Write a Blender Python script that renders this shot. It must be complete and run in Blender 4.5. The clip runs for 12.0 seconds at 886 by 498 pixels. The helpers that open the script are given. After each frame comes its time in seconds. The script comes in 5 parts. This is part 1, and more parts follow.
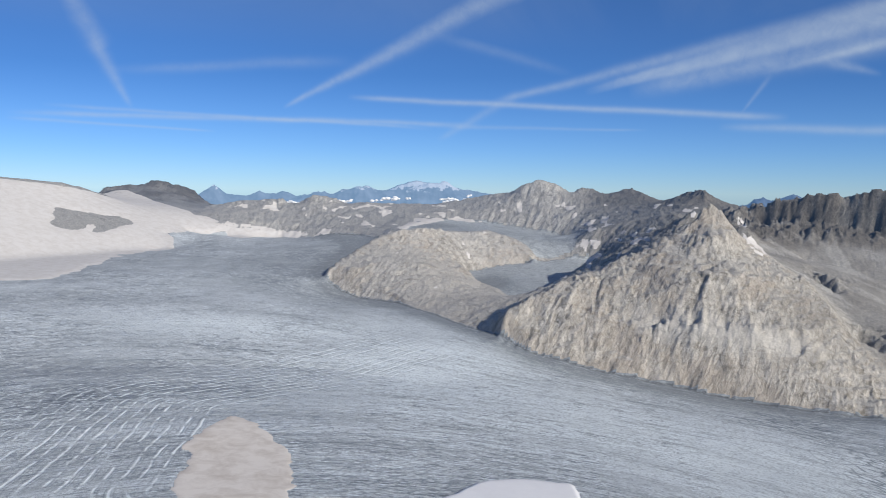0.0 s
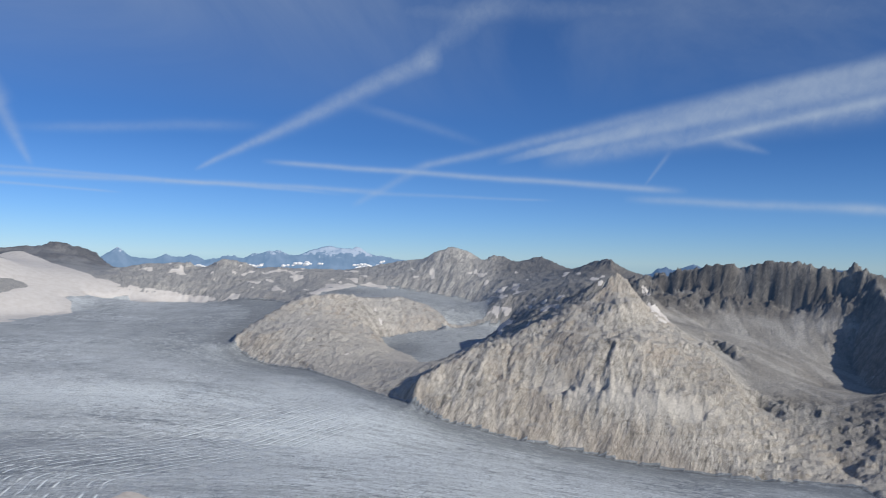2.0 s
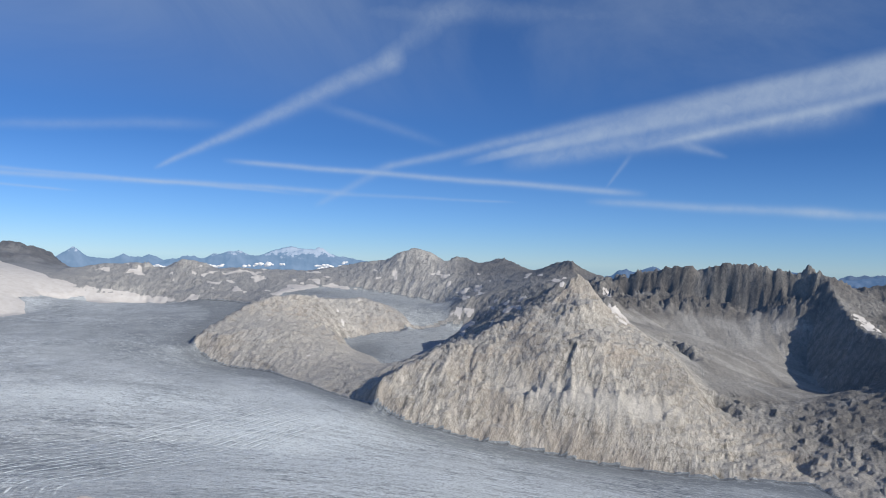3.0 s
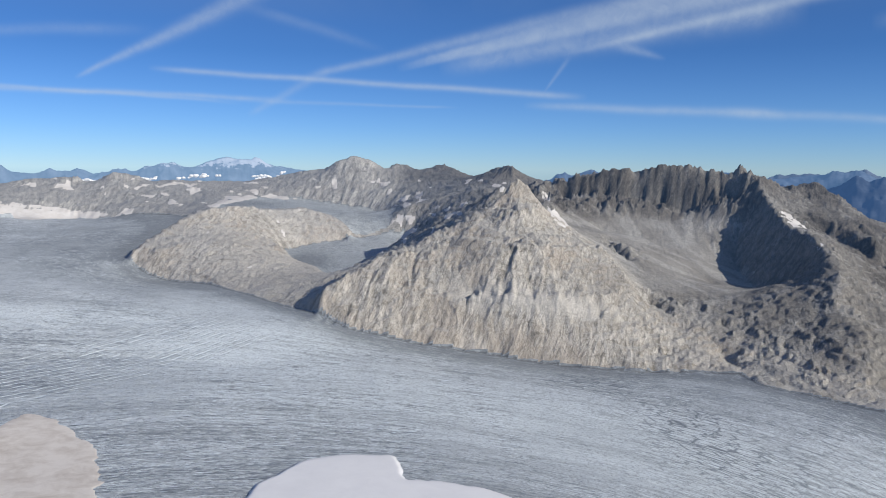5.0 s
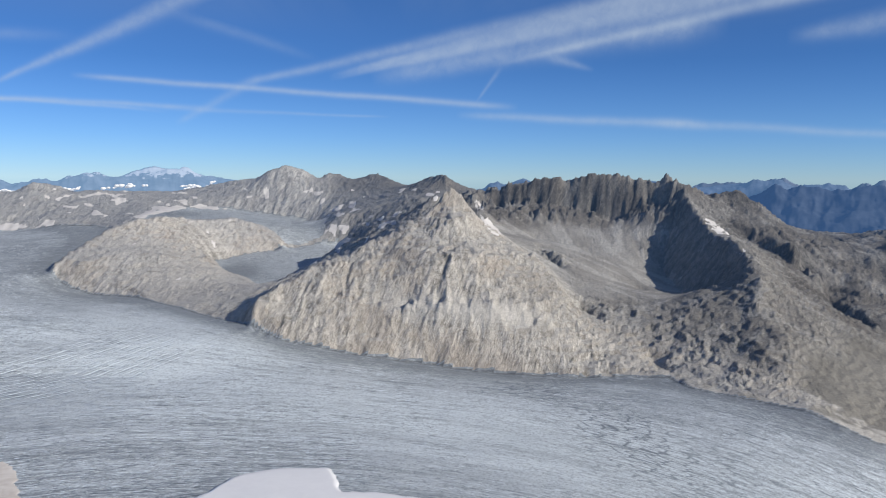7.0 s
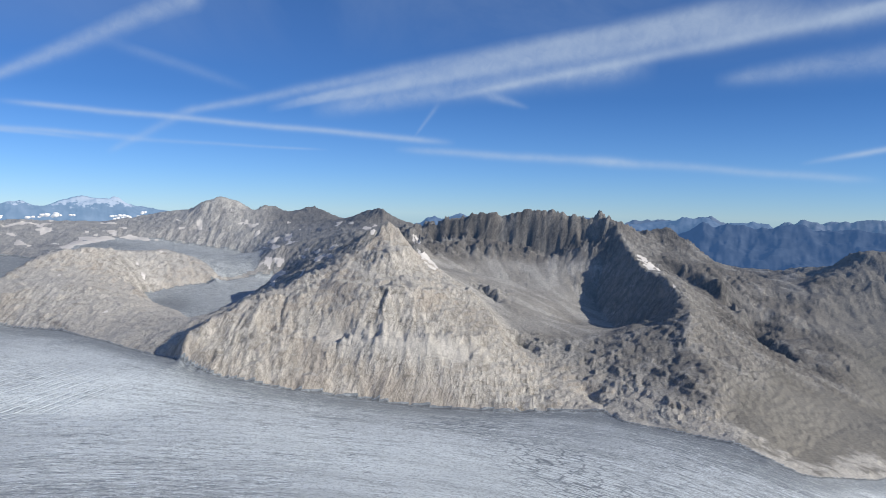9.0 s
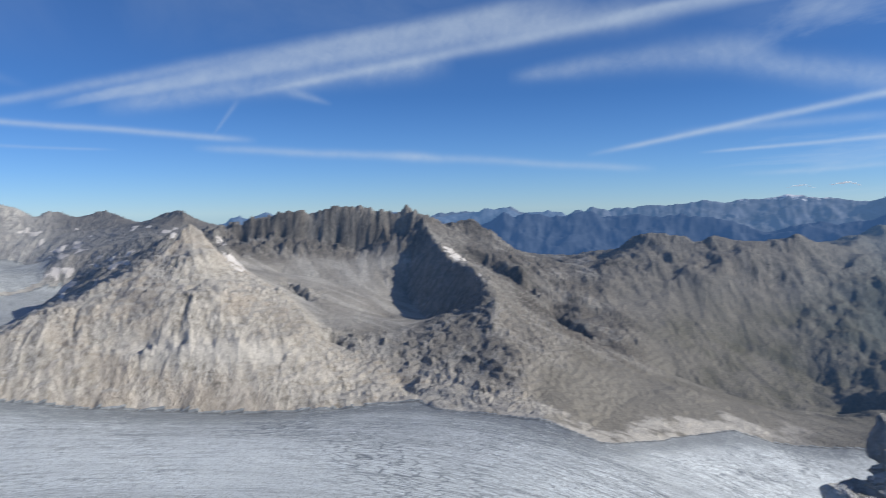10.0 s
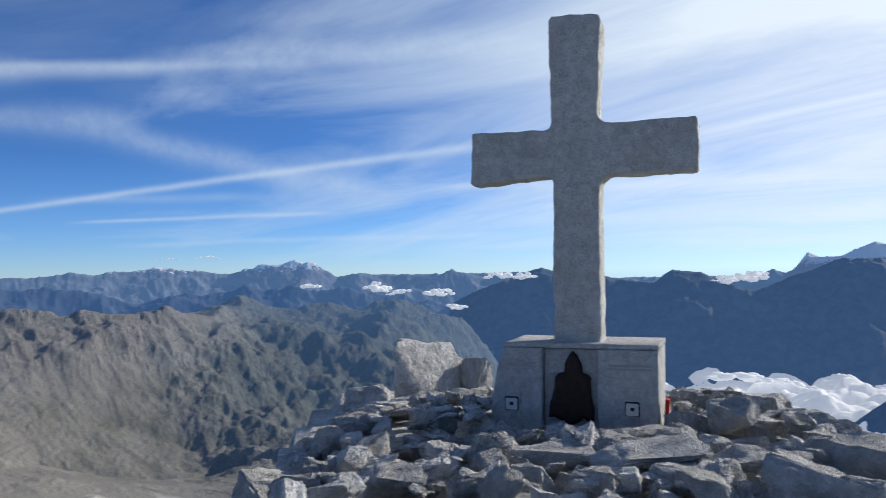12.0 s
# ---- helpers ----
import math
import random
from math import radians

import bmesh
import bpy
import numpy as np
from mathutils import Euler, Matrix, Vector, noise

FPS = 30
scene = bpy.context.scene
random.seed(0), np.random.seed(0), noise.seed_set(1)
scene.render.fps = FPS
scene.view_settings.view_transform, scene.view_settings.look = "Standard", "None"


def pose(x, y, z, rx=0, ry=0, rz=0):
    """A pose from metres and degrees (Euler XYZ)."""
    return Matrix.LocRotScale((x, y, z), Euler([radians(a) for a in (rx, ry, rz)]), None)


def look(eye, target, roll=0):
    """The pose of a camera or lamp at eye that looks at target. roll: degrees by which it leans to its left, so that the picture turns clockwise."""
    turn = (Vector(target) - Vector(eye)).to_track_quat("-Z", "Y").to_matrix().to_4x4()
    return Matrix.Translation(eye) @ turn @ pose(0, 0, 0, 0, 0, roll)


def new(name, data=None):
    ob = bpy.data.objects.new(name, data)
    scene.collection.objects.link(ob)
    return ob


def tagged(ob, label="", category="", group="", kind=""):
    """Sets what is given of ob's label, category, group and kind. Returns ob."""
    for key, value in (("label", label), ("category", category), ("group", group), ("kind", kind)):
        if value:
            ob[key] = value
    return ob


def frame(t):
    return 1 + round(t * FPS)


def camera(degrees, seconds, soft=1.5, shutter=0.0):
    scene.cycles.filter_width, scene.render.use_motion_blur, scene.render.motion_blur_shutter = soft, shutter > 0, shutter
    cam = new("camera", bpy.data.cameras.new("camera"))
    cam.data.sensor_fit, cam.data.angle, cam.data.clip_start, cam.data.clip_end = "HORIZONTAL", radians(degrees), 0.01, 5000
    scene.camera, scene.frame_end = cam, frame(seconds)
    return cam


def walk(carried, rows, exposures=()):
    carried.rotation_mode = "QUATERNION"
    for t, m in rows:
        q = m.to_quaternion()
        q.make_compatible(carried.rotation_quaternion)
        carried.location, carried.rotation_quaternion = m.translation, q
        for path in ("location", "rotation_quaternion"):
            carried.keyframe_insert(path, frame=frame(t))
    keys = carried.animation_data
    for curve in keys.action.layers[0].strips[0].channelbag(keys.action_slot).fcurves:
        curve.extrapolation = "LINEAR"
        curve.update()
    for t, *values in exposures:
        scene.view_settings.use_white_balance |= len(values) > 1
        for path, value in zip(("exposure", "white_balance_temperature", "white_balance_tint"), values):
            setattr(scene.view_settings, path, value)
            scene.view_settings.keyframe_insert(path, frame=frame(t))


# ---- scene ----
cam = camera(58.13, 12.0, soft=0.5, shutter=0.4)
EYE = 1.6
# seconds, yaw, pitch, roll: a person turns on the spot on the summit
PATH = (
    (0.0, 1.32, -4.15, -0.64), (0.5, -0.45, -4.80, -0.49), (1.0, -1.38, -4.60, -1.30), (1.5, -2.01, -2.30, -0.49),
    (2.0, -4.92, 0.72, -1.41), (2.5, -6.46, 1.41, -1.41), (3.0, -7.59, 0.87, -1.63), (3.5, -8.82, -0.76, -1.36),
    (5.5, -12.39, -6.53, -0.45), (6.0, -12.82, -6.72, -0.48), (6.5, -14.50, -6.46, 0.24), (7.0, -16.64, -5.04, -0.28),
    (9.0, -21.13, -2.55, -1.07), (9.5, -25.23, -2.59, -0.29), (10.0, -34.87, -2.81, 1.00), (10.5, -38.32, -1.94, 1.91),
    (10.75, -40.00, -1.60, 1.20), (11.0, -49.24, -0.39, -0.68), (11.2, -59.10, 0.35, -0.60), (11.5, -68.74, 1.23, -0.33),
    (11.7, -74.10, 1.50, 0.40), (12.0, -78.00, 1.60, 1.06))
walk(cam, [(t, pose(0, 0, EYE, 90 + p, r, y)) for t, y, p, r in PATH],
     exposures=((0.0, -0.06), (0.7, -0.08), (1.5, -0.18), (2.5, -0.14), (3.5, -0.03), (6.5, -0.04), (9.0, 0.08), (10.0, 0.04), (10.5, 0.22), (11.1, 0.28), (11.5, 0.28), (12.0, 0.16)))

# ---- world, sun ----
SUN_YAW, SUN_UP = -138.0, 25.0
world = bpy.data.worlds.new("sky")
scene.world = world
world.use_nodes = True
wn = world.node_tree.nodes
wn.clear()
sky = wn.new("ShaderNodeTexSky")
sky.sky_type = "NISHITA"
sky.sun_disc = False
sky.sun_elevation, sky.sun_rotation = radians(SUN_UP), radians(-SUN_YAW)
sky.altitude, sky.air_density, sky.dust_density, sky.ozone_density = 3300, 1.0, 0.4, 2.0
bg = wn.new("ShaderNodeBackground")
bg.inputs["Strength"].default_value = 0.12
wout = wn.new("ShaderNodeOutputWorld")


def way(az, el):
    a, e = radians(az), radians(el)
    return Vector((-math.sin(a) * math.cos(e), math.cos(a) * math.cos(e), math.sin(e)))


def feed(node, *values):
    """Sets or links the enabled inputs of a sky node in order; gives back its first enabled output."""
    for s, v in zip([s for s in node.inputs if s.enabled], values):
        if isinstance(v, bpy.types.NodeSocket):
            world.node_tree.links.new(v, s)
        else:
            s.default_value = v
    return next(o for o in node.outputs if o.enabled)


def sm(op, a, b=0.0, clamp=False):
    n = wn.new("ShaderNodeMath")
    n.operation, n.use_clamp = op, clamp
    return feed(n, a, b)


def smix(kind, blend, fac, a, b):
    n = wn.new("ShaderNodeMix")
    n.data_type, n.blend_type = kind, blend
    return feed(n, fac, a, b)


def sdot(v):
    n = wn.new("ShaderNodeVectorMath")
    n.operation = "DOT_PRODUCT"
    world.node_tree.links.new(DIR, n.inputs[0])
    n.inputs[1].default_value = v
    return n.outputs["Value"]


def sramp(fac, *stops):
    n = wn.new("ShaderNodeValToRGB")
    e = n.color_ramp.elements
    while len(e) < len(stops):
        e.new(0.5)
    for k, (at_, c) in zip(e, stops):
        k.position, k.color = at_, (c, c, c, 1) if isinstance(c, (int, float)) else (*c, 1)
    world.node_tree.links.new(fac, n.inputs["Fac"])
    return n.outputs["Color"]


def snoise(vec, scale, detail, rough, warp=0.0):
    n = wn.new("ShaderNodeTexNoise")
    world.node_tree.links.new(vec, n.inputs["Vector"])
    for key, value in (("Scale", scale), ("Detail", detail), ("Roughness", rough), ("Distortion", warp)):
        n.inputs[key].default_value = value
    return n.outputs["Fac"]


DIR = wn.new("ShaderNodeTexCoord").outputs["Generated"]
split = wn.new("ShaderNodeSeparateXYZ")
world.node_tree.links.new(DIR, split.inputs[0])
UPZ = split.outputs["Z"]
# clear mountain air: a deeper blue overhead, pale blue at the horizon
tint = sramp(sm("MAXIMUM", UPZ, 0.0), (0.0, (0.47, 0.64, 0.92)), (0.05, (0.37, 0.58, 0.92)), (0.14, (0.26, 0.48, 0.80)),
             (0.32, (0.36, 0.56, 0.84)), (1.0, (0.5, 0.7, 0.95)))
lit_side = sramp(sm("ADD", sm("MULTIPLY", sdot(way(-118, 6)), 0.5), 0.5), (0.2, 0.93), (0.6, 1.0), (1.0, 1.10))
tint = smix("RGBA", "MULTIPLY", 1.0, tint, lit_side)
clear = smix("RGBA", "MULTIPLY", 1.0, sky.outputs[0], tint)
WISP = snoise(DIR, 26.0, 7.0, 0.62, 0.5)
WANDER = snoise(DIR, 7.0, 4.0, 0.55)
THREAD = smix("FLOAT", "MIX", 0.5, WISP, snoise(DIR, 70.0, 5.0, 0.6, 0.8))
cover = None


def trail(p, q, wide0, wide1, strength, wander=0.010, wisp=1.0, fade=0.12, sharp=2.0):
    """A vapour trail along a great circle from p to q (yaw, height angle), with its half widths in degrees at both ends."""
    global cover
    a, b = way(*p), way(*q)
    pole = a.cross(b).normalized()
    fwd = pole.cross(a)
    along = sm("DIVIDE", sm("ARCTAN2", sdot(fwd), sdot(a)), a.angle(b))
    off = sm("ADD", sdot(pole), sm("MULTIPLY", sm("SUBTRACT", WANDER, 0.5), wander))
    width = sm("ADD", sm("MULTIPLY", along, radians(wide1 - wide0) * 0.8), radians(wide0) * 0.8)
    body = sm("EXPONENT", sm("MULTIPLY", sm("POWER", sm("ABSOLUTE", sm("DIVIDE", off, sm("MAXIMUM", width, 0.0008))), sharp), -1.0))
    ends = sm("MULTIPLY", sm("DIVIDE", along, fade, True), sm("DIVIDE", sm("SUBTRACT", 1.0, along), fade, True))
    tex = sm("ADD", 1.0 - 0.5 * wisp, sm("MULTIPLY", sm("SUBTRACT", THREAD, 0.30), 1.5 * wisp), True)
    alpha = sm("MULTIPLY", sm("MULTIPLY", sm("MULTIPLY", body, ends), tex), strength * 0.72, True)
    cover = alpha if cover is None else sm("SUBTRACT", sm("ADD", cover, alpha), sm("MULTIPLY", cover, alpha))


trail((12.6, 5.6), (-4.5, 14.6), 0.15, 1.1, 0.55, 0.012, fade=0.05)
trail((-2.0, 13.6), (-11.0, 19.6), 1.0, 1.6, 0.30, fade=0.3)
trail((8.2, 6.5), (-22.0, 5.0), 0.22, 0.28, 0.62, 0.006, 0.6, fade=0.08)
trail((30.0, 4.6), (-1.5, 4.7), 0.22, 0.22, 0.50, 0.006, 0.7)
trail((28.0, 5.2), (2.0, 4.4), 0.16, 0.14, 0.35, 0.006, 0.8)
trail((2.0, 4.6), (-13.0, 4.3), 0.2, 0.1, 0.25, 0.006, 0.8)
trail((30.0, 4.3), (17.0, 3.9), 0.15, 0.10, 0.35, 0.004, 0.6)
trail((1.8, 3.6), (-4.2, 7.0), 0.25, 0.4, 0.25, 0.006, 0.8)
trail((-2.0, 6.3), (-42.0, 13.9), 0.25, 1.0, 0.48, 0.010, 0.8, fade=0.06)
trail((-8.5, 7.2), (-52.0, 13.4), 0.35, 1.4, 0.46, 0.016, 0.9, fade=0.10)
trail((-11.5, 7.0), (-36.0, 10.6), 0.7, 1.1, 0.52, 0.018, 1.0, fade=0.12)
trail((-8.5, 7.0), (-45.9, 13.9), 0.30, 1.55, 0.42, 0.012, 0.7, fade=0.10, sharp=4.0)
trail((-20.0, 7.9), (-62.0, 14.2), 0.25, 0.8, 0.58, 0.006, 0.5, fade=0.12)
trail((-23.4, 8.7), (-27.2, 7.5), 0.5, 0.18, 0.40, 0.004, 0.8, fade=0.3)
trail((-18.9, 5.3), (-20.8, 7.9), 0.10, 0.22, 0.25, 0.002, 0.5, fade=0.25)
trail((-17.5, 4.5), (-35.0, 3.7), 0.28, 0.40, 0.50, 0.008, 0.8)
trail((-30.5, 3.9), (-50.0, 2.6), 0.35, 0.30, 0.42, 0.008, 0.8)
trail((24.5, 7.6), (7.5, 9.0), 0.35, 0.45, 0.25, 0.010, 0.9, fade=0.25)
trail((3.0, 11.1), (-8.0, 8.2), 0.5, 0.35, 0.18, 0.008, 0.8, fade=0.3)
trail((27.5, 14.5), (24.2, 8.8), 1.0, 0.65, 0.42, 0.012, 0.9, fade=0.10)
trail((24.8, 9.6), (22.5, 5.2), 0.6, 0.2, 0.42, 0.008, 0.9, fade=0.15)
trail((26.0, 14.6), (-38.0, 15.2), 0.9, 1.0, 0.20, 0.03, 1.0)
trail((-45.0, 3.65), (-82.5, 9.1), 0.20, 0.42, 0.70, 0.006, 0.5, fade=0.10)
trail((-52.5, 3.6), (-71.0, 4.3), 0.12, 0.22, 0.55, 0.004, 0.6)
trail((-50.0, 5.0), (-68.0, 5.4), 0.3, 0.4, 0.30, 0.008, 0.8, fade=0.3)
trail((-39.5, 9.3), (-58.0, 10.4), 0.5, 1.4, 0.42, 0.018, 1.0, fade=0.12)
trail((-52.0, 10.2), (-76.0, 4.6), 1.0, 1.3, 0.50, 0.020, 1.0, fade=0.25)
trail((-46.0, 12.9), (-69.0, 14.7), 0.3, 0.5, 0.45, 0.010, 0.7, fade=0.15)
trail((-56.0, 14.6), (-92.0, 15.2), 0.9, 1.5, 0.55, 0.025, 1.0, fade=0.2)
trail((-55.0, 2.1), (-84.0, 2.6), 0.2, 0.3, 0.35, 0.008, 0.9)
trail((-75.0, 6.1), (-112.0, 5.0), 0.3, 0.8, 0.55, 0.010, 0.9)
trail((-82.0, 3.4), (-120.0, 3.2), 0.5, 1.0, 0.60, 0.010, 0.9)

# cirrus, thick towards the sun, thin elsewhere
plane = wn.new("ShaderNodeCombineXYZ")
deep = sm("ADD", sm("MAXIMUM", UPZ, 0.0), 0.11)
world.node_tree.links.new(sm("DIVIDE", sdot(way(-118, 0)), deep), plane.inputs[0])
world.node_tree.links.new(sm("MULTIPLY", sm("DIVIDE", sdot(way(-28, 0)), deep), 0.38), plane.inputs[1])
CIRRUS = snoise(plane.outputs[0], 0.75, 9.0, 0.6, 0.9)
toward = sdot(way(-118, 6))
sheet_amount = sramp(toward, (0.30, 0.0), (0.62, 0.29), (0.86, 0.50), (1.0, 0.62))
veil = sm("MULTIPLY", sm("SUBTRACT", sm("ADD", CIRRUS, sheet_amount), 0.72), 2.2, True)
veil = sm("MULTIPLY", veil, sramp(UPZ, (0.0, 0.0), (0.03, 0.7), (0.2, 1.0)))
thin = sm("MULTIPLY", sm("MULTIPLY", sm("SUBTRACT", CIRRUS, 0.39), 1.2, True), sramp(UPZ, (0.17, 0.0), (0.30, 0.8)))
cover = sm("MAXIMUM", sm("SUBTRACT", sm("ADD", cover, veil), sm("MULTIPLY", cover, veil)), thin)
glow = sramp(toward, (0.3, (4.2, 5.0, 6.0)), (0.75, (4.7, 5.7, 6.8)), (1.0, (6.3, 7.0, 7.8)))
full = smix("RGBA", "MIX", cover, clear, glow)
world.node_tree.links.new(full, bg.inputs[0])
world.node_tree.links.new(bg.outputs[0], wout.inputs[0])

sun_data = bpy.data.lights.new("sun", "SUN")
sun_data.energy, sun_data.angle, sun_data.color = 4.6, radians(0.5), (1.0, 0.93, 0.83)
sun = new("sun", sun_data)
sy, su = radians(SUN_YAW), radians(SUN_UP)
SUN_DIR = Vector((-math.sin(sy) * math.cos(su), math.cos(sy) * math.cos(su), math.sin(su)))
sun.matrix_world = look(SUN_DIR * 50, (0, 0, 0))


# ---- materials ----
class Nodes:
    """A small builder for node materials."""

    def __init__(self, name):
        self.mat = bpy.data.materials.new(name)
        self.mat.use_nodes = True
        self.n, self.l = self.mat.node_tree.nodes, self.mat.node_tree.links
        self.b = self.n["Principled BSDF"]
        self.pos = self.n.new("ShaderNodeTexCoord").outputs["Object"]

    def put(self, socket, value):
        if isinstance(value, bpy.types.NodeSocket):
            self.l.new(value, socket)
        else:
            socket.default_value = value

    def noise(self, size, detail=6.0, rough=0.6, warp=0.0, vec=None, stretch=None):
        v = vec or self.pos
        if stretch:
            m = self.n.new("ShaderNodeMapping")
            m.inputs["Scale"].default_value = stretch
            self.l.new(v, m.inputs["Vector"])
            v = m.outputs[0]
        t = self.n.new("ShaderNodeTexNoise")
        self.l.new(v, t.inputs["Vector"])
        for key, value in (("Scale", 1.0 / size), ("Detail", detail), ("Roughness", rough), ("Distortion", warp)):
            t.inputs[key].default_value = value
        return t.outputs["Fac"]

    def ramp(self, fac, *stops):
        r = self.n.new("ShaderNodeValToRGB")
        e = r.color_ramp.elements
        while len(e) < len(stops):
            e.new(0.5)
        for k, (p, c) in zip(e, stops):
            k.position, k.color = p, (c, c, c, 1) if isinstance(c, (int, float)) else (*c, 1)
        self.put(r.inputs["Fac"], fac)
        return r.outputs["Color"]

    def mix(self, fac, a, b, blend="MIX"):
        m = self.n.new("ShaderNodeMix")
        m.data_type, m.blend_type = "RGBA", blend
        ins = [s for s in m.inputs if s.enabled]
        for s, v in zip(ins, (fac, a, b)):
            self.put(s, (*v, 1) if isinstance(v, tuple) and len(v) == 3 else v)
        return [s for s in m.outputs if s.enabled][0]

    def math(self, op, a, b=0.0, clamp=False):
        m = self.n.new("ShaderNodeMath")
        m.operation, m.use_clamp = op, clamp
        self.put(m.inputs[0], a)
        self.put(m.inputs[1], b)
        return m.outputs[0]

    def attr(self, name):
        a = self.n.new("ShaderNodeAttribute")
        a.attribute_name = name
        return a

    def slope(self):
        g = self.n.new("ShaderNodeNewGeometry")
        s = self.n.new("ShaderNodeSeparateXYZ")
        self.l.new(g.outputs["Normal"], s.inputs[0])
        return s.outputs["Z"]

    def bump(self, height, distance, strength=1.0, under=None):
        b = self.n.new("ShaderNodeBump")
        b.inputs["Strength"].default_value, b.inputs["Distance"].default_value = strength, distance
        self.l.new(height, b.inputs["Height"])
        if under:
            self.l.new(under, b.inputs["Normal"])
        return b.outputs[0]

    def done(self, colour, rough=0.9, normal=None, spec=0.2):
        self.put(self.b.inputs["Base Color"], (*colour, 1) if isinstance(colour, tuple) else colour)
        self.put(self.b.inputs["Roughness"], rough)
        self.b.inputs["Specular IOR Level"].default_value = spec
        if normal:
            self.l.new(normal, self.b.inputs["Normal"])
        return self.mat


def rock_material(name, fine=10.0, cut=(0.82, 0.93)):
    """Bare alpine rock: pale ledges, dark cracks and streaks, scree where it is less steep.
    The kinds of rock (grey granite, pale granite, dark gneiss, grassy gneiss) grade into one another."""
    k = Nodes(name)
    big = k.noise(150, 6, 0.6)
    mid = k.noise(fine * 2.5, 9, 0.68, 0.8)
    grain = k.noise(fine * 0.45, 7, 0.72)
    pale, gneiss, green = (k.attr(n).outputs["Fac"] for n in ("pale", "gneiss", "green"))

    def kinds(grey, p, g, v):
        return k.mix(green, k.mix(gneiss, k.mix(pale, grey, p), g), v)

    light = kinds((0.49, 0.475, 0.435), (0.56, 0.53, 0.475), (0.112, 0.104, 0.093), (0.088, 0.098, 0.086))
    bright = kinds((0.64, 0.62, 0.57), (0.72, 0.685, 0.62), (0.20, 0.188, 0.170), (0.16, 0.172, 0.150))
    dark = kinds((0.24, 0.23, 0.21), (0.25, 0.23, 0.195), (0.052, 0.048, 0.043), (0.058, 0.064, 0.06))
    scree = kinds((0.37, 0.36, 0.335), (0.50, 0.48, 0.44), (0.172, 0.159, 0.140), (0.100, 0.094, 0.066))
    tint = kinds((0.43, 0.41, 0.375), (0.46, 0.405, 0.34), (0.195, 0.175, 0.15), (0.12, 0.124, 0.09))
    def plates(axis, long, short, detail):
        """Noise drawn out along an axis: slabs and joints that dip one way."""
        e1 = Vector(axis).normalized()
        e2 = e1.cross(Vector((0.2, 1.0, 0.1))).normalized()
        c = k.n.new("ShaderNodeCombineXYZ")
        for socket, e, size in zip(c.inputs, (e1, e2, e1.cross(e2)), (long, short, short * 2.2)):
            d = k.n.new("ShaderNodeVectorMath")
            d.operation = "DOT_PRODUCT"
            k.l.new(k.pos, d.inputs[0])
            d.inputs[1].default_value = e / size
            k.l.new(d.outputs["Value"], socket)
        return k.noise(1.0, detail, 0.6, 0.5, c.outputs[0])

    def joint(n, wide):
        return k.ramp(k.math("ABSOLUTE", k.math("SUBTRACT", n, 0.5)), (0.0, 1.0), (wide, 0.0))

    dip = plates((-0.5, -0.5, -0.75), fine * 7, fine * 1.1, 6)
    drop = plates((0.18, -0.6, -0.8), fine * 6, fine * 0.9, 6)
    block = k.noise(fine * 1.6, 5, 0.55, 1.2)
    cracks = k.math("MAXIMUM", joint(dip, 0.036), k.math("MAXIMUM", joint(drop, 0.020), k.math("MULTIPLY", joint(block, 0.018), 0.8)))
    col = k.mix(k.ramp(mid, (0.33, 0.0), (0.52, 1.0)), dark, light)
    col = k.mix(k.math("MULTIPLY", k.ramp(k.math("ADD", k.math("MULTIPLY", dip, 0.5), k.math("MULTIPLY", grain, 0.5)), (0.50, 0.0), (0.60, 1.0)), 0.6), col, bright)
    col = k.mix(k.math("MULTIPLY", k.ramp(big, (0.45, 0.0), (0.60, 1.0)), 0.7), col, tint)
    streak = k.ramp(k.math("ADD", k.math("MULTIPLY", k.attr("gully").outputs["Fac"], 0.18), 0.5), (0.30, 0.55), (0.52, 0.0))
    col = k.mix(streak, col, dark)
    bald = k.attr("smooth").outputs["Fac"]
    cracks = k.math("MULTIPLY", cracks, k.math("SUBTRACT", 1.0, k.math("MULTIPLY", bald, 0.75)))
    col = k.mix(k.math("MULTIPLY", cracks, 0.5), col, k.mix(1.0, dark, (0.7, 0.7, 0.7), "MULTIPLY"))
    lie = k.math("ADD", k.slope(), k.math("MULTIPLY", k.math("SUBTRACT", mid, 0.5), 0.5))
    flat = k.ramp(k.math("ADD", lie, k.math("MULTIPLY", gneiss, 0.06)), (cut[0], 0.0), (cut[1], 1.0))
    rubble = k.mix(k.ramp(grain, (0.35, 0.0), (0.65, 1.0)), k.mix(1.0, scree, (0.70, 0.70, 0.70), "MULTIPLY"), k.mix(1.0, scree, (1.15, 1.15, 1.15), "MULTIPLY"))
    col = k.mix(k.math("MULTIPLY", flat, 0.75), col, rubble)
    col = k.mix(k.math("MULTIPLY", bald, 0.7), col, rubble)
    rough = k.math("SUBTRACT", 1.0, k.math("MULTIPLY", bald, 0.7))
    nrm = k.bump(k.math("MULTIPLY", k.math("ADD", mid, k.math("ADD", k.math("MULTIPLY", dip, 1.5), k.math("MULTIPLY", drop, 0.5))), rough), fine * 0.42, 0.9)
    nrm = k.bump(k.math("MULTIPLY", k.math("SUBTRACT", k.math("ADD", grain, block), k.math("MULTIPLY", cracks, 0.35)), rough), fine * 0.14, 0.9, nrm)
    k.done(col, 0.92, nrm)
    # blue distance haze painted in as emission, its share growing with distance
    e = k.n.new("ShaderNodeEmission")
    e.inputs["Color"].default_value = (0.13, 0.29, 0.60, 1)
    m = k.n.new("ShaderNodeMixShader")
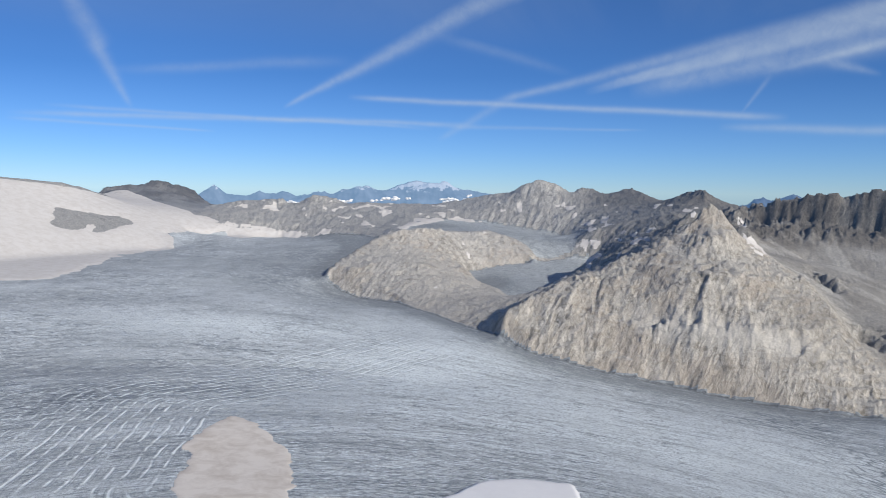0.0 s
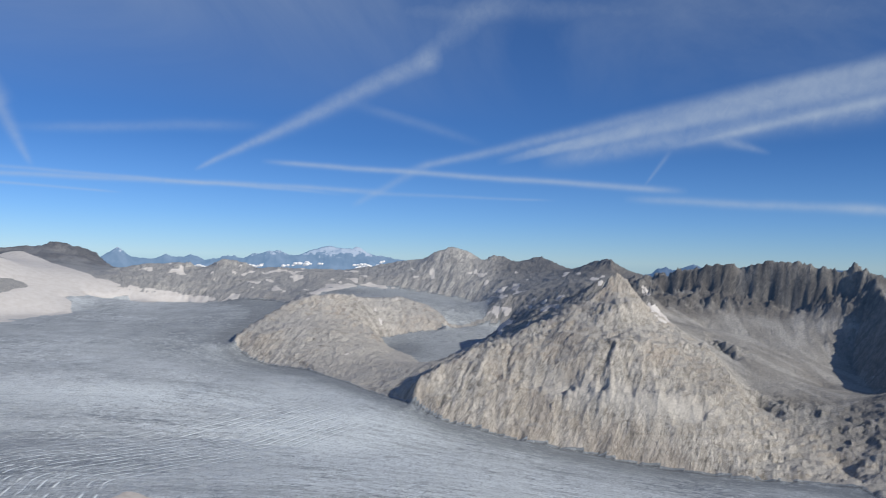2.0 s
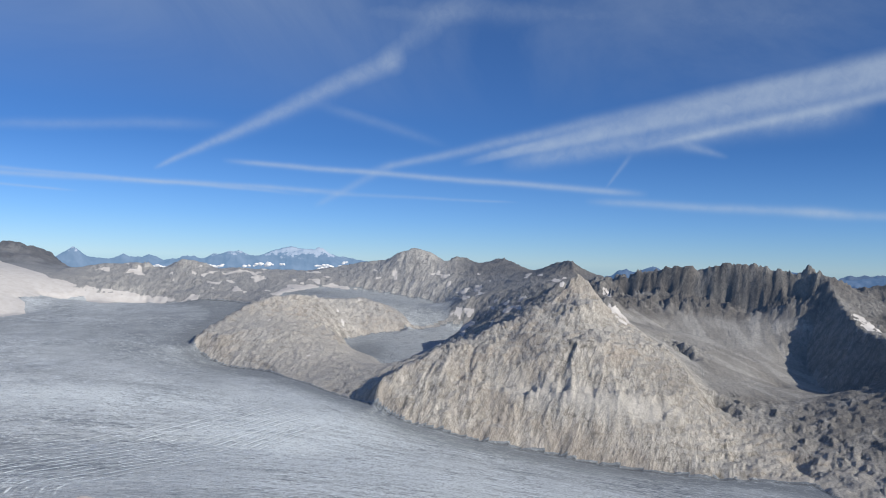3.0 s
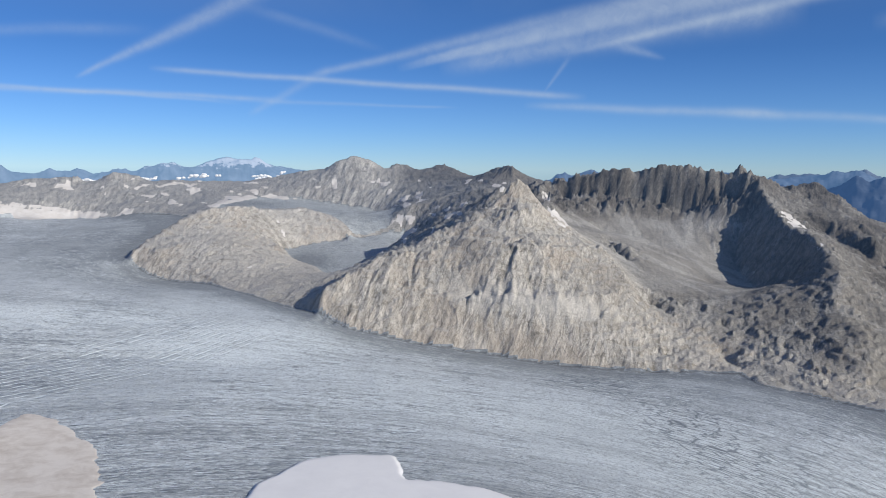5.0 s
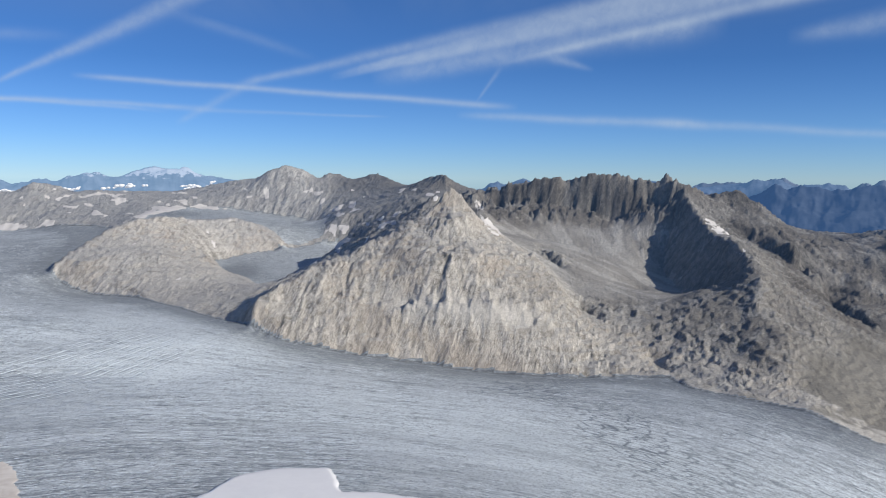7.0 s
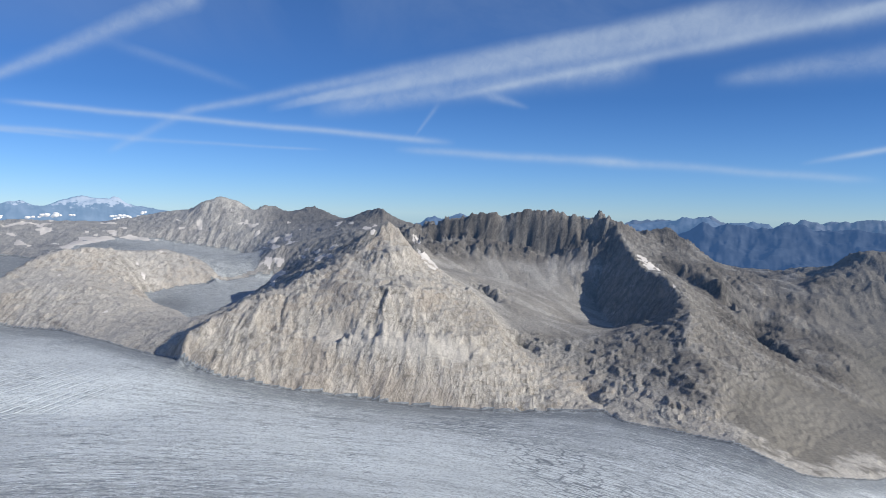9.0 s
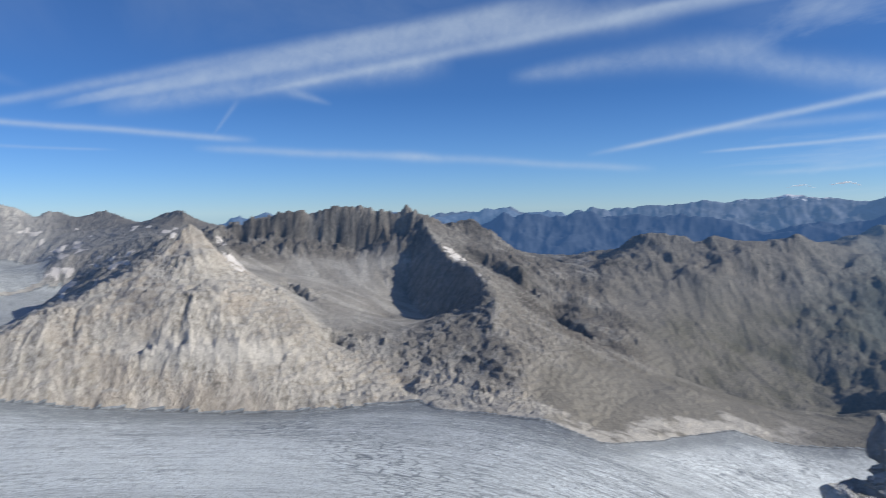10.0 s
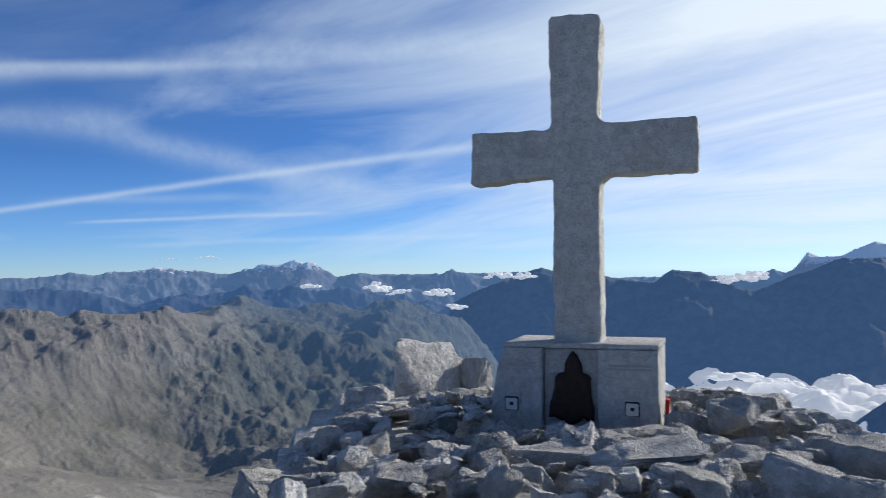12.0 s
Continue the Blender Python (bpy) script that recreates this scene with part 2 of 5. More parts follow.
    k.l.new(k.attr("haze_glow").outputs["Fac"], m.inputs[0])
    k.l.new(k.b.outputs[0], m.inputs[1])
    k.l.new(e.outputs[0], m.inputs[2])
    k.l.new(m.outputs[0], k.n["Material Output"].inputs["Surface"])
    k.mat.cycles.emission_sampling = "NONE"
    return k.mat


ROCK = rock_material("alpine_rock")


def ice_material():
    """Bare summer ice: grey flow bands along the banks, dirty edges, pale and dark crevasses."""
    k = Nodes("glacier_ice")
    psi, split, mask, bright, dirt = (k.attr(n).outputs["Fac"] for n in ("psi", "split", "split_mask", "bright", "dirt"))
    xyz = k.n.new("ShaderNodeSeparateXYZ")
    k.l.new(k.pos, xyz.inputs[0])

    def flow(across, along):
        c = k.n.new("ShaderNodeCombineXYZ")
        k.l.new(k.math("MULTIPLY", psi, 1000.0 / across), c.inputs[0])
        k.l.new(k.math("DIVIDE", xyz.outputs["X"], along), c.inputs[1])
        k.l.new(k.math("DIVIDE", xyz.outputs["Y"], along), c.inputs[2])
        return c.outputs[0]

    bands = k.noise(1.0, 5, 0.6, 0.2, flow(55, 900))
    lines = k.noise(1.0, 6, 0.65, 0.8, flow(9, 130))
    fibre = k.noise(1.0, 5, 0.68, 1.2, flow(3.4, 18))
    fine = k.noise(4, 6, 0.7)
    patch = k.noise(120, 5, 0.6, 0.5)
    clean = k.math("SUBTRACT", 1.0, k.math("MULTIPLY", dirt, 0.55))
    busy = k.math("MULTIPLY", clean, k.math("MULTIPLY", k.ramp(k.noise(260, 4, 0.6, 0.6), (0.40, 0.30), (0.60, 1.0)), k.math("ADD", 0.5, k.math("MULTIPLY", k.attr("close").outputs["Fac"], 0.5))))
    swirl = k.noise(1.0, 6, 0.65, 1.6, flow(40, 120))
    col = k.mix(k.ramp(bands, (0.40, 0.0), (0.60, 1.0)), (0.344, 0.375, 0.400), (0.573, 0.620, 0.650))
    col = k.mix(k.math("MULTIPLY", k.ramp(patch, (0.4, 0.0), (0.66, 1.0)), 0.45), col, (0.573, 0.620, 0.645))
    col = k.mix(k.math("MULTIPLY", k.ramp(swirl, (0.40, 1.0), (0.50, 0.0)), 0.35), col, (0.286, 0.320, 0.350))
    col = k.mix(k.math("MULTIPLY", bright, 0.9), col, (0.764, 0.830, 0.850))
    col = k.mix(k.math("MULTIPLY", dirt, 0.8), col, (0.185, 0.205, 0.222))
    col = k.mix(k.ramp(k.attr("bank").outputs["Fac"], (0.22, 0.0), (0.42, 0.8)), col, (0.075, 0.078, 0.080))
    col = k.mix(k.math("MULTIPLY", k.ramp(lines, (0.38, 1.0), (0.49, 0.0)), k.math("MULTIPLY", busy, 0.7)), col, (0.162, 0.185, 0.210))
    col = k.mix(k.math("MULTIPLY", k.ramp(lines, (0.54, 0.0), (0.64, 1.0)), k.math("MULTIPLY", busy, 0.4)), col, (0.745, 0.800, 0.830))
    col = k.mix(k.math("MULTIPLY", k.ramp(fibre, (0.53, 0.0), (0.60, 1.0)), k.math("MULTIPLY", busy, 0.85)), col, (0.821, 0.890, 0.920))
    col = k.mix(k.math("MULTIPLY", k.ramp(fibre, (0.39, 1.0), (0.46, 0.0)), k.math("MULTIPLY", busy, 0.9)), col, (0.124, 0.150, 0.180))
    col = k.mix(k.math("MULTIPLY", k.ramp(fine, (0.40, 1.0), (0.48, 0.0)), 0.5), col, (0.172, 0.200, 0.230))
    wave = k.math("DIVIDE", k.math("PINGPONG", split, 9.0), 9.0)
    worn = k.math("MULTIPLY", k.ramp(k.noise(34, 4, 0.6), (0.42, 0.0), (0.56, 1.0)), mask)
    crest = k.math("MULTIPLY", k.ramp(wave, (0.0, 1.0), (0.12, 0.9), (0.26, 0.0)), worn)
    # shade inside the crevasses, painted as dark bands between the crests
    chasm_shade = k.math("MULTIPLY", k.ramp(wave, (0.40, 0.0), (0.55, 1.0), (0.75, 0.0)), worn)
    col = k.mix(k.math("MULTIPLY", chasm_shade, 0.5), col, (0.153, 0.180, 0.210))
    col = k.mix(k.math("MULTIPLY", crest, 0.9), col, (0.859, 0.920, 0.940))
    # dark cross cracks where the ice bends
    crack = k.n.new("ShaderNodeTexVoronoi")
    crack.feature = "DISTANCE_TO_EDGE"
    crack.inputs["Scale"].default_value = 1.0
    k.l.new(flow(11, 34), crack.inputs["Vector"])
    open_ice = k.math("MULTIPLY", k.ramp(crack.outputs["Distance"], (0.02, 1.0), (0.09, 0.0)), k.attr("cracked").outputs["Fac"])
    col = k.mix(k.math("MULTIPLY", open_ice, 0.75), col, (0.096, 0.120, 0.150))
    nrm = k.bump(lines, 3.0, 0.8)
    nrm = k.bump(fibre, 1.6, 0.9, nrm)
    nrm = k.bump(k.math("ADD", fine, crest), 1.2, 0.8, nrm)
    return k.done(col, 0.7, nrm, 0.3)


ICE = ice_material()


def snow_material(name, colour, dirt, amount):
    k = Nodes(name)
    n = k.noise(25, 8, 0.65, 0.4)
    col = k.mix(k.math("MULTIPLY", k.ramp(n, (0.4, 0.0), (0.7, 1.0)), amount), colour, dirt)
    return k.done(col, 0.8, k.bump(k.noise(6, 6, 0.6), 0.5, 0.4), 0.3)


SNOW = snow_material("old_snow", (0.62, 0.605, 0.59), (0.48, 0.45, 0.42), 0.6)
SNOW_DUSTY = snow_material("dusty_snow", (0.72, 0.67, 0.61), (0.50, 0.44, 0.38), 0.8)
SNOW_CLEAN = snow_material("clean_snow", (0.76, 0.76, 0.77), (0.66, 0.66, 0.68), 0.4)


# ---- terrain ----
# Ridge, valley and edge lines of the landscape: yaw and height angle in degrees seen from the summit, plan distance in metres.
LINES = {}
LINES["western_peak"] = ((24.24, -0.12, 4300), (23.46, -0.03, 4300), (21.61, 0.19, 4300), (20.88, 0.45, 4300), (19.86, 0.12, 4300), (18.76, -0.22, 4300), (17.72, -1.20, 4300))
LINES["low_ridge"] = ((17.72, -1.26, 3650), (16.67, -1.14, 3650), (15.25, -0.84, 3650), (12.65, -0.83, 3620), (12.16, -1.40, 3620), (11.04, -0.77, 3600), (10.15, -0.46, 3600), (8.96, -0.76, 3600), (8.07, -1.11, 3600), (7.32, -0.90, 3580), (4.91, -1.03, 3580), (1.89, -1.07, 3560), (-0.22, -0.75, 3560), (-1.73, -0.32, 3550))
LINES["round_peak"] = ((-1.73, -0.32, 3550), (-3.53, -0.22, 3500), (-4.72, 0.48, 3450), (-5.75, 0.76, 3450), (-6.80, 0.41, 3450), (-7.46, -0.25, 3500), (-7.84, -0.18, 3500), (-8.56, 0.21, 3500), (-9.44, -0.02, 3500), (-10.32, -0.25, 3500), (-11.60, 0.23, 3500), (-12.46, 0.00, 3450), (-13.46, -0.63, 3300))
LINES["dark_peak"] = ((-13.35, -0.73, 3250), (-14.48, -0.64, 3200), (-15.29, -0.39, 3150), (-15.68, -0.07, 3100), (-16.36, 0.14, 3050), (-16.89, -0.06, 3000), (-17.39, -0.97, 2950))
LINES["knoll"] = ((9.71, -6.09, 2300), (8.52, -5.11, 2380), (7.01, -4.21, 2450), (5.81, -3.45, 2510), (4.30, -2.84, 2560), (2.49, -2.77, 2600), (1.27, -2.97, 2660), (-0.24, -3.05, 2740), (-1.76, -2.86, 2760), (-3.27, -3.38, 2740), (-4.78, -4.41, 2660), (-5.33, -4.86, 2600))
LINES["knoll_mid"] = ((0.04, -5.54, 2430), (1.25, -6.15, 2300), (0.02, -7.65, 2080), (-1.81, -8.22, 1920), (-2.74, -9.40, 1720))
LINES["pool_left"] = ((-0.57, -5.83, 2500), (-1.19, -6.43, 2380), (-2.71, -7.01, 2230), (-3.63, -7.65, 2110))
LINES["pool_top"] = ((-0.57, -5.83, 2500), (-2.99, -5.35, 2560), (-5.39, -5.01, 2640), (-8.06, -4.65, 2700), (-9.82, -4.76, 2700))
LINES["pool_right"] = ((-9.82, -4.76, 2700), (-8.97, -5.82, 2480), (-7.21, -6.55, 2330), (-5.13, -7.41, 2160), (-3.63, -7.65, 2110))
LINES["upper_ice"] = ((4.60, -2.99, 3000), (3.09, -2.23, 3200), (1.28, -2.07, 3300), (-1.75, -2.19, 3280), (-4.46, -2.61, 3200), (-6.55, -2.89, 3150), (-8.04, -3.46, 3050))
LINES["shade_gully"] = ((-9.16, -4.92, 2420), (-10.33, -4.10, 2300), (-12.69, -3.32, 2240), (-14.91, -2.28, 2200), (-16.23, -1.30, 2180))
LINES["dark_slope"] = ((-9.04, -2.85, 2800), (-11.06, -2.56, 2780), (-13.08, -2.02, 2750), (-14.90, -1.48, 2700))
LINES["ridge_back"] = ((-16.32, -2.69, 2050), (-15.32, -3.71, 2020), (-14.11, -4.45, 2000), (-11.88, -5.56, 1965), (-9.45, -6.90, 1930), (-6.5, -8.3, 1900))
LINES["far_edge"] = ((24.31, -4.39, 2900), (22.21, -4.21, 3000), (20.04, -4.11, 3050), (20.85, -3.38, 3150), (19.76, -2.82, 3300), (18.10, -3.12, 3350), (16.13, -3.34, 3350), (13.24, -3.36, 3350), (11.19, -3.45, 3250), (9.11, -3.16, 3200), (7.32, -3.21, 3150), (6.11, -3.36, 3050), (4.60, -3.30, 2950))
LINES["knoll_edge"] = ((6.11, -3.76, 2900), (7.32, -4.36, 2750), (8.52, -5.26, 2540), (9.86, -6.15, 2320), (8.52, -7.21, 2230), (7.31, -7.76, 2180), (4.58, -8.13, 2070), (1.84, -8.87, 1900), (-0.61, -9.74, 1770), (-2.90, -10.36, 1660))
LINES["pyramid_left"] = ((-17.22, -0.81, 1985), (-16.83, -1.30, 1975), (-16.32, -1.99, 1955), (-15.32, -3.01, 1925), (-14.11, -3.75, 1900), (-11.88, -4.86, 1860), (-9.45, -6.09, 1810), (-7.01, -7.10, 1765), (-5.39, -7.74, 1735), (-4.38, -8.29, 1712), (-3.45, -8.96, 1692), (-2.96, -10.03, 1660))
LINES["snow_hill"] = ((26.91, 0.26, 3500), (25.66, -0.05, 3540), (24.06, -0.58, 3580), (22.74, -1.13, 3620), (20.36, -1.23, 3680), (17.89, -1.69, 3750))
LINES["pyramid_right"] = ((-17.22, -0.81, 1985), (-17.84, -1.45, 1975), (-18.54, -2.45, 1960), (-19.37, -3.84, 1930), (-21.00, -5.02, 1880), (-23.22, -6.09, 1830), (-24.64, -7.32, 1780), (-25.34, -8.48, 1730), (-25.70, -9.58, 1690))
LINES["gully"] = ((-19.32, -2.53, 2300), (-20.34, -3.74, 2250), (-23.16, -4.54, 2200), (-24.79, -6.73, 2000), (-26.40, -8.30, 1880), (-28.39, -9.43, 1780), (-30.37, -11.31, 1660), (-31.95, -13.16, 1580), (-32.91, -13.67, 1530))
LINES["pyramid_base"] = ((-2.63, -10.60, 1645), (-5.14, -11.49, 1600), (-9.21, -12.42, 1560), (-12.10, -12.95, 1540), (-15.01, -13.38, 1530), (-17.93, -13.77, 1510), (-21.65, -13.94, 1500), (-25.71, -14.08, 1490), (-29.27, -13.82, 1500), (-32.91, -13.74, 1500), (-35.71, -14.20, 1460), (-38.58, -14.55, 1420), (-42.00, -14.81, 1390))
LINES["jagged"] = ((-18.71, -1.60, 2560), (-19.31, -1.44, 2580), (-20.72, -1.20, 2600), (-22.52, -0.72, 2600), (-23.11, -0.24, 2600), (-24.29, -0.09, 2600), (-25.47, -0.33, 2600), (-27.02, -0.06, 2600), (-28.36, 0.13, 2600), (-29.70, -0.15, 2600), (-31.20, -0.43, 2600), (-31.76, -0.58, 2600), (-32.30, -0.16, 2600), (-32.76, -0.55, 2580), (-33.42, -0.82, 2560), (-34.52, -1.35, 2650))
LINES["cliff_foot"] = ((-20.53, -2.53, 2555), (-23.13, -1.92, 2555), (-25.51, -2.52, 2555), (-27.07, -2.71, 2555), (-28.63, -3.17, 2555), (-30.88, -2.10, 2555), (-32.19, -2.36, 2555))
LINES["scree"] = ((-23.16, -4.34, 2330), (-26.33, -4.71, 2330), (-29.08, -6.25, 2200), (-30.65, -7.78, 2080))
LINES["spur"] = ((-33.42, -0.82, 2560), (-34.01, -2.07, 2450), (-34.94, -3.21, 2330), (-36.40, -4.13, 2200), (-37.49, -5.23, 2080), (-38.23, -6.33, 1980), (-38.55, -7.36, 1890), (-38.25, -8.57, 1800), (-39.07, -10.00, 1700), (-40.84, -11.69, 1590))
LINES["shade_valley"] = ((-32.77, -3.43, 2450), (-32.27, -5.00, 2380), (-32.13, -6.55, 2290), (-33.66, -8.05, 2120), (-35.85, -8.33, 2030))
LINES["brown"] = ((-34.52, -1.35, 2650), (-36.27, -0.85, 2660), (-37.33, -1.11, 2670), (-39.09, -2.58, 2680), (-40.47, -3.65, 2690), (-42.11, -3.90, 2700))
LINES["spur_b"] = ((-36.31, -1.87, 2600), (-38.13, -3.90, 2450), (-40.18, -4.40, 2380), (-42.21, -5.78, 2250))
LINES["spur_c"] = ((-40.78, -6.95, 2350), (-42.78, -8.00, 2280), (-45.18, -8.84, 2200), (-45.74, -10.04, 2100))
LINES["rib"] = ((-38.50, -2.02, 2650), (-40.06, -3.89, 2690), (-41.67, -4.35, 2730), (-43.91, -4.12, 2770), (-45.32, -3.96, 2810), (-46.30, -4.46, 2850))
LINES["hump"] = ((-46.30, -4.46, 2850), (-46.92, -3.67, 2850), (-48.54, -2.39, 2850), (-49.92, -2.23, 2850), (-51.65, -2.51, 2850), (-52.41, -3.00, 2850), (-53.75, -2.44, 2850), (-54.68, -2.85, 2860), (-56.90, -2.89, 2880), (-57.99, -2.72, 2900), (-58.72, -2.35, 2950), (-59.78, -2.56, 3000), (-61.85, -2.96, 3150), (-62.54, -2.42, 3300))
LINES["east_peak"] = ((-61.30, -2.68, 3350), (-62.62, -2.12, 3450), (-63.69, -1.36, 3500), (-65.31, -2.37, 3550), (-67.26, -2.61, 3600), (-69.64, -2.45, 3600), (-72.04, -2.89, 3600), (-74.47, -1.99, 3550), (-76.50, -2.74, 3600), (-78.52, -3.98, 3650), (-80.93, -6.20, 3700))
LINES["edge_right"] = ((-34.41, -14.25, 1440), (-38.48, -14.68, 1400), (-41.75, -14.99, 1370), (-43.76, -15.66, 1340), (-45.96, -16.42, 1325), (-46.96, -16.41, 1345), (-49.75, -16.10, 1450), (-52.49, -15.54, 1600), (-54.97, -15.07, 1680), (-57.36, -15.68, 1700), (-59.88, -15.70, 1720), (-63.00, -15.46, 1750), (-64.68, -14.34, 1850))
LINES["band"] = ((-42.85, -12.36, 1600), (-44.97, -15.85, 1380), (-48.65, -12.97, 1750), (-51.02, -12.55, 1820), (-54.44, -13.34, 1880), (-58.13, -13.82, 1920), (-61.65, -14.22, 1950), (-64.35, -14.37, 1960))
LINES["vale"] = ((-51.02, -12.48, 2120), (-54.45, -13.27, 2140), (-58.13, -13.71, 2160), (-61.66, -14.08, 2190), (-64.35, -14.30, 2240))
LINES["midslope"] = ((-48.82, -6.90, 2450), (-52.66, -8.48, 2420), (-56.38, -10.35, 2400), (-59.96, -11.71, 2380))
LINES["rib_d"] = ((-63.69, -1.48, 3500), (-65.11, -4.34, 3250), (-65.30, -6.31, 3000), (-63.76, -8.94, 2700))
LINES["rib_e"] = ((-74.47, -1.99, 3550), (-74.05, -4.53, 3300), (-72.01, -7.68, 3000), (-68.80, -10.70, 2700))
LINES["rib_gap"] = ((-68.83, -5.23, 3200), (-68.03, -7.96, 2950), (-66.45, -11.36, 2650))
LINES["face_high"] = ((-15.7, -3.0, 1915), (-16.6, -3.15, 1885), (-17.4, -3.2, 1868), (-18.2, -3.1, 1885), (-18.85, -3.0, 1930))
LINES["face_middle"] = ((-12.4, -5.2, 1835), (-13.8, -5.6, 1785), (-16.0, -6.1, 1745), (-18.0, -6.1, 1735), (-20.0, -5.9, 1760), (-22.0, -5.9, 1815))
LINES["face_low"] = ((-6.4, -8.3, 1700), (-9.0, -9.0, 1680), (-12.0, -9.6, 1650), (-16.0, -9.8, 1620), (-20.0, -9.7, 1615), (-23.0, -9.2, 1640), (-24.8, -8.8, 1700))
LINES["knoll_face"] = ((8.0, -5.9, 2290), (6.0, -5.4, 2330), (4.0, -5.5, 2330), (2.4, -5.9, 2290))
LINES["spur_b_foot"] = ((-37.5, -4.7, 2440), (-39.6, -5.6, 2360), (-41.6, -6.8, 2235))
LINES["spur_c_foot"] = ((-41.0, -8.1, 2300), (-43.4, -9.4, 2230), (-45.1, -10.5, 2125))
LINES["outcrop_a"] = ((-23.2, -4.95, 2190), (-24.7, -5.3, 2130), (-26.1, -6.4, 2060))
LINES["outcrop_a_foot"] = ((-23.5, -5.7, 2150), (-25.2, -6.4, 2075))
LINES["outcrop_b"] = ((-26.1, -8.6, 1850), (-27.5, -8.6, 1830), (-28.8, -9.8, 1790))
LINES["outcrop_b_foot"] = ((-26.4, -9.7, 1785), (-28.0, -10.0, 1745))
# hidden or plain parts that close the landscape
LINES["behind_left"] = ((64, -2.6, 4500), (24, -2.6, 4500), (10, -3.0, 4400), (-8, -3, 4300), (-30, -4, 4000), (-46, -7, 4200), (-56, -7, 4300))
LINES["rim"] = ((64, -3, 4950), (-30, -4, 4950), (-60, -7, 4950), (-90, -11, 4950), (-150, -11, 4950))
LINES["left_hill"] = ((64, 2, 3000), (40, 1.5, 3300), (26.9, 0.26, 3500))
LINES["left_edge"] = ((64, -6, 2000), (40, -5.2, 2400), (24.3, -4.39, 2900))
LINES["glacier_near"] = ((64, -26, 600), (20, -27, 600), (0, -28.5, 600), (-30, -30, 600), (-50, -33, 600), (-64, -36, 620))
LINES["glacier_mid"] = ((30, -11.5, 1450), (10, -12.6, 1480), (-2, -14.6, 1300))
LINES["east_valley"] = ((-82, -13, 3300), (-90, -14, 3500), (-110, -15, 3400), (-150, -15, 3200))
LINES["east_slope"] = ((-66, -24, 1300), (-80, -24, 1500), (-110, -24, 1600), (-150, -24, 1600))

# which lines make which named mountain
OWNER = {
    "western_peak": "western_peak", "low_ridge": "low_ridge", "round_peak": "round_peak", "dark_peak": "round_peak", "dark_slope": "round_peak", "shade_gully": "round_peak", "ridge_back": "pyramid_peak",
    "knoll": "knoll", "knoll_mid": "knoll", "knoll_edge": "knoll", "pyramid_left": "pyramid_peak", "pyramid_right": "pyramid_peak",
    "pyramid_base": "pyramid_peak", "knoll_face": "knoll", "face_high": "pyramid_peak", "face_middle": "pyramid_peak", "face_low": "pyramid_peak", "snow_hill": "snow_hill", "left_hill": "snow_hill", "jagged": "jagged_ridge", "cliff_foot": "jagged_ridge",
    "scree": "jagged_ridge", "spur": "spur_ridge", "brown": "brown_peak", "spur_b": "brown_peak", "spur_c": "brown_peak", "spur_b_foot": "brown_peak", "spur_c_foot": "brown_peak", "outcrop_a": "jagged_ridge", "outcrop_b": "jagged_ridge", "rib": "brown_peak",
    "hump": "humped_ridge", "midslope": "humped_ridge", "vale": "humped_ridge", "band": "rock_band", "edge_right": "rock_band",
    "east_peak": "east_peak", "rib_d": "east_peak", "rib_e": "east_peak", "rib_gap": "east_peak", "upper_ice": "round_peak",
    "glacier_near": "summit_slope", "east_slope": "summit_slope", "east_valley": "valley"}
JAG = {"western_peak": 34, "low_ridge": 12, "round_peak": 8, "dark_peak": 8, "jagged": 18, "spur": 8, "brown": 14, "rib": 5, "hump": 14,
       "east_peak": 18, "knoll": 6, "pyramid_left": 5, "pyramid_right": 5, "spur_b": 6, "spur_c": 6, "outcrop_a": 4, "outcrop_b": 4, "snow_hill": 3}

# walls that step in and out
BUTTRESS = {"jagged": 46, "cliff_foot": 62, "hump": 24, "brown": 30, "round_peak": 30, "low_ridge": 30, "east_peak": 50}

AZ0, AZ1, DAZ = 64.0, -150.0, 0.25
NA = int((AZ0 - AZ1) / DAZ) + 1
R0, R1, NR = 16.0, 4950.0, 640
LR0, LR1 = math.log(R0), math.log(R1)
DLR = (LR1 - LR0) / (NR - 1)


def smooth(a, b, x):
    t = np.clip((x - a) / (b - a), 0, 1)
    return t * t * (3 - 2 * t)


def lattice(ix, iy, seed):
    h = (ix.astype(np.int64) * 374761393 + iy.astype(np.int64) * 668265263 + seed * 2246822519) & 0xFFFFFFFF
    h = ((h ^ (h >> 13)) * 1274126177) & 0xFFFFFFFF
    return ((h ^ (h >> 16)) & 0xFFFF) / 65535.0 * 2 * np.pi


def perlin(x, y, seed=0):
    """Gradient noise, about -0.7 to 0.7."""
    ix, iy = np.floor(x), np.floor(y)
    fx, fy = x - ix, y - iy
    u, v = fx * fx * fx * (fx * (fx * 6 - 15) + 10), fy * fy * fy * (fy * (fy * 6 - 15) + 10)
    out = 0
    for dx, wx in ((0, 1 - u), (1, u)):
        for dy, wy in ((0, 1 - v), (1, v)):
            a = lattice(ix + dx, iy + dy, seed)
            out = out + wx * wy * (np.cos(a) * (fx - dx) + np.sin(a) * (fy - dy))
    return out


def fractal(x, y, size, octaves, gain=0.5, seed=0, ridged=False):
    out, amp, total = 0, 1.0, 0.0
    for o in range(octaves):
        n = perlin(x / size + 17.3 * o, y / size - 9.1 * o, seed + o)
        out = out + amp * ((0.35 - np.abs(n)) * 2 if ridged else n * 1.4)
        total += amp
        amp, size = amp * gain, size / 2
    return out / total


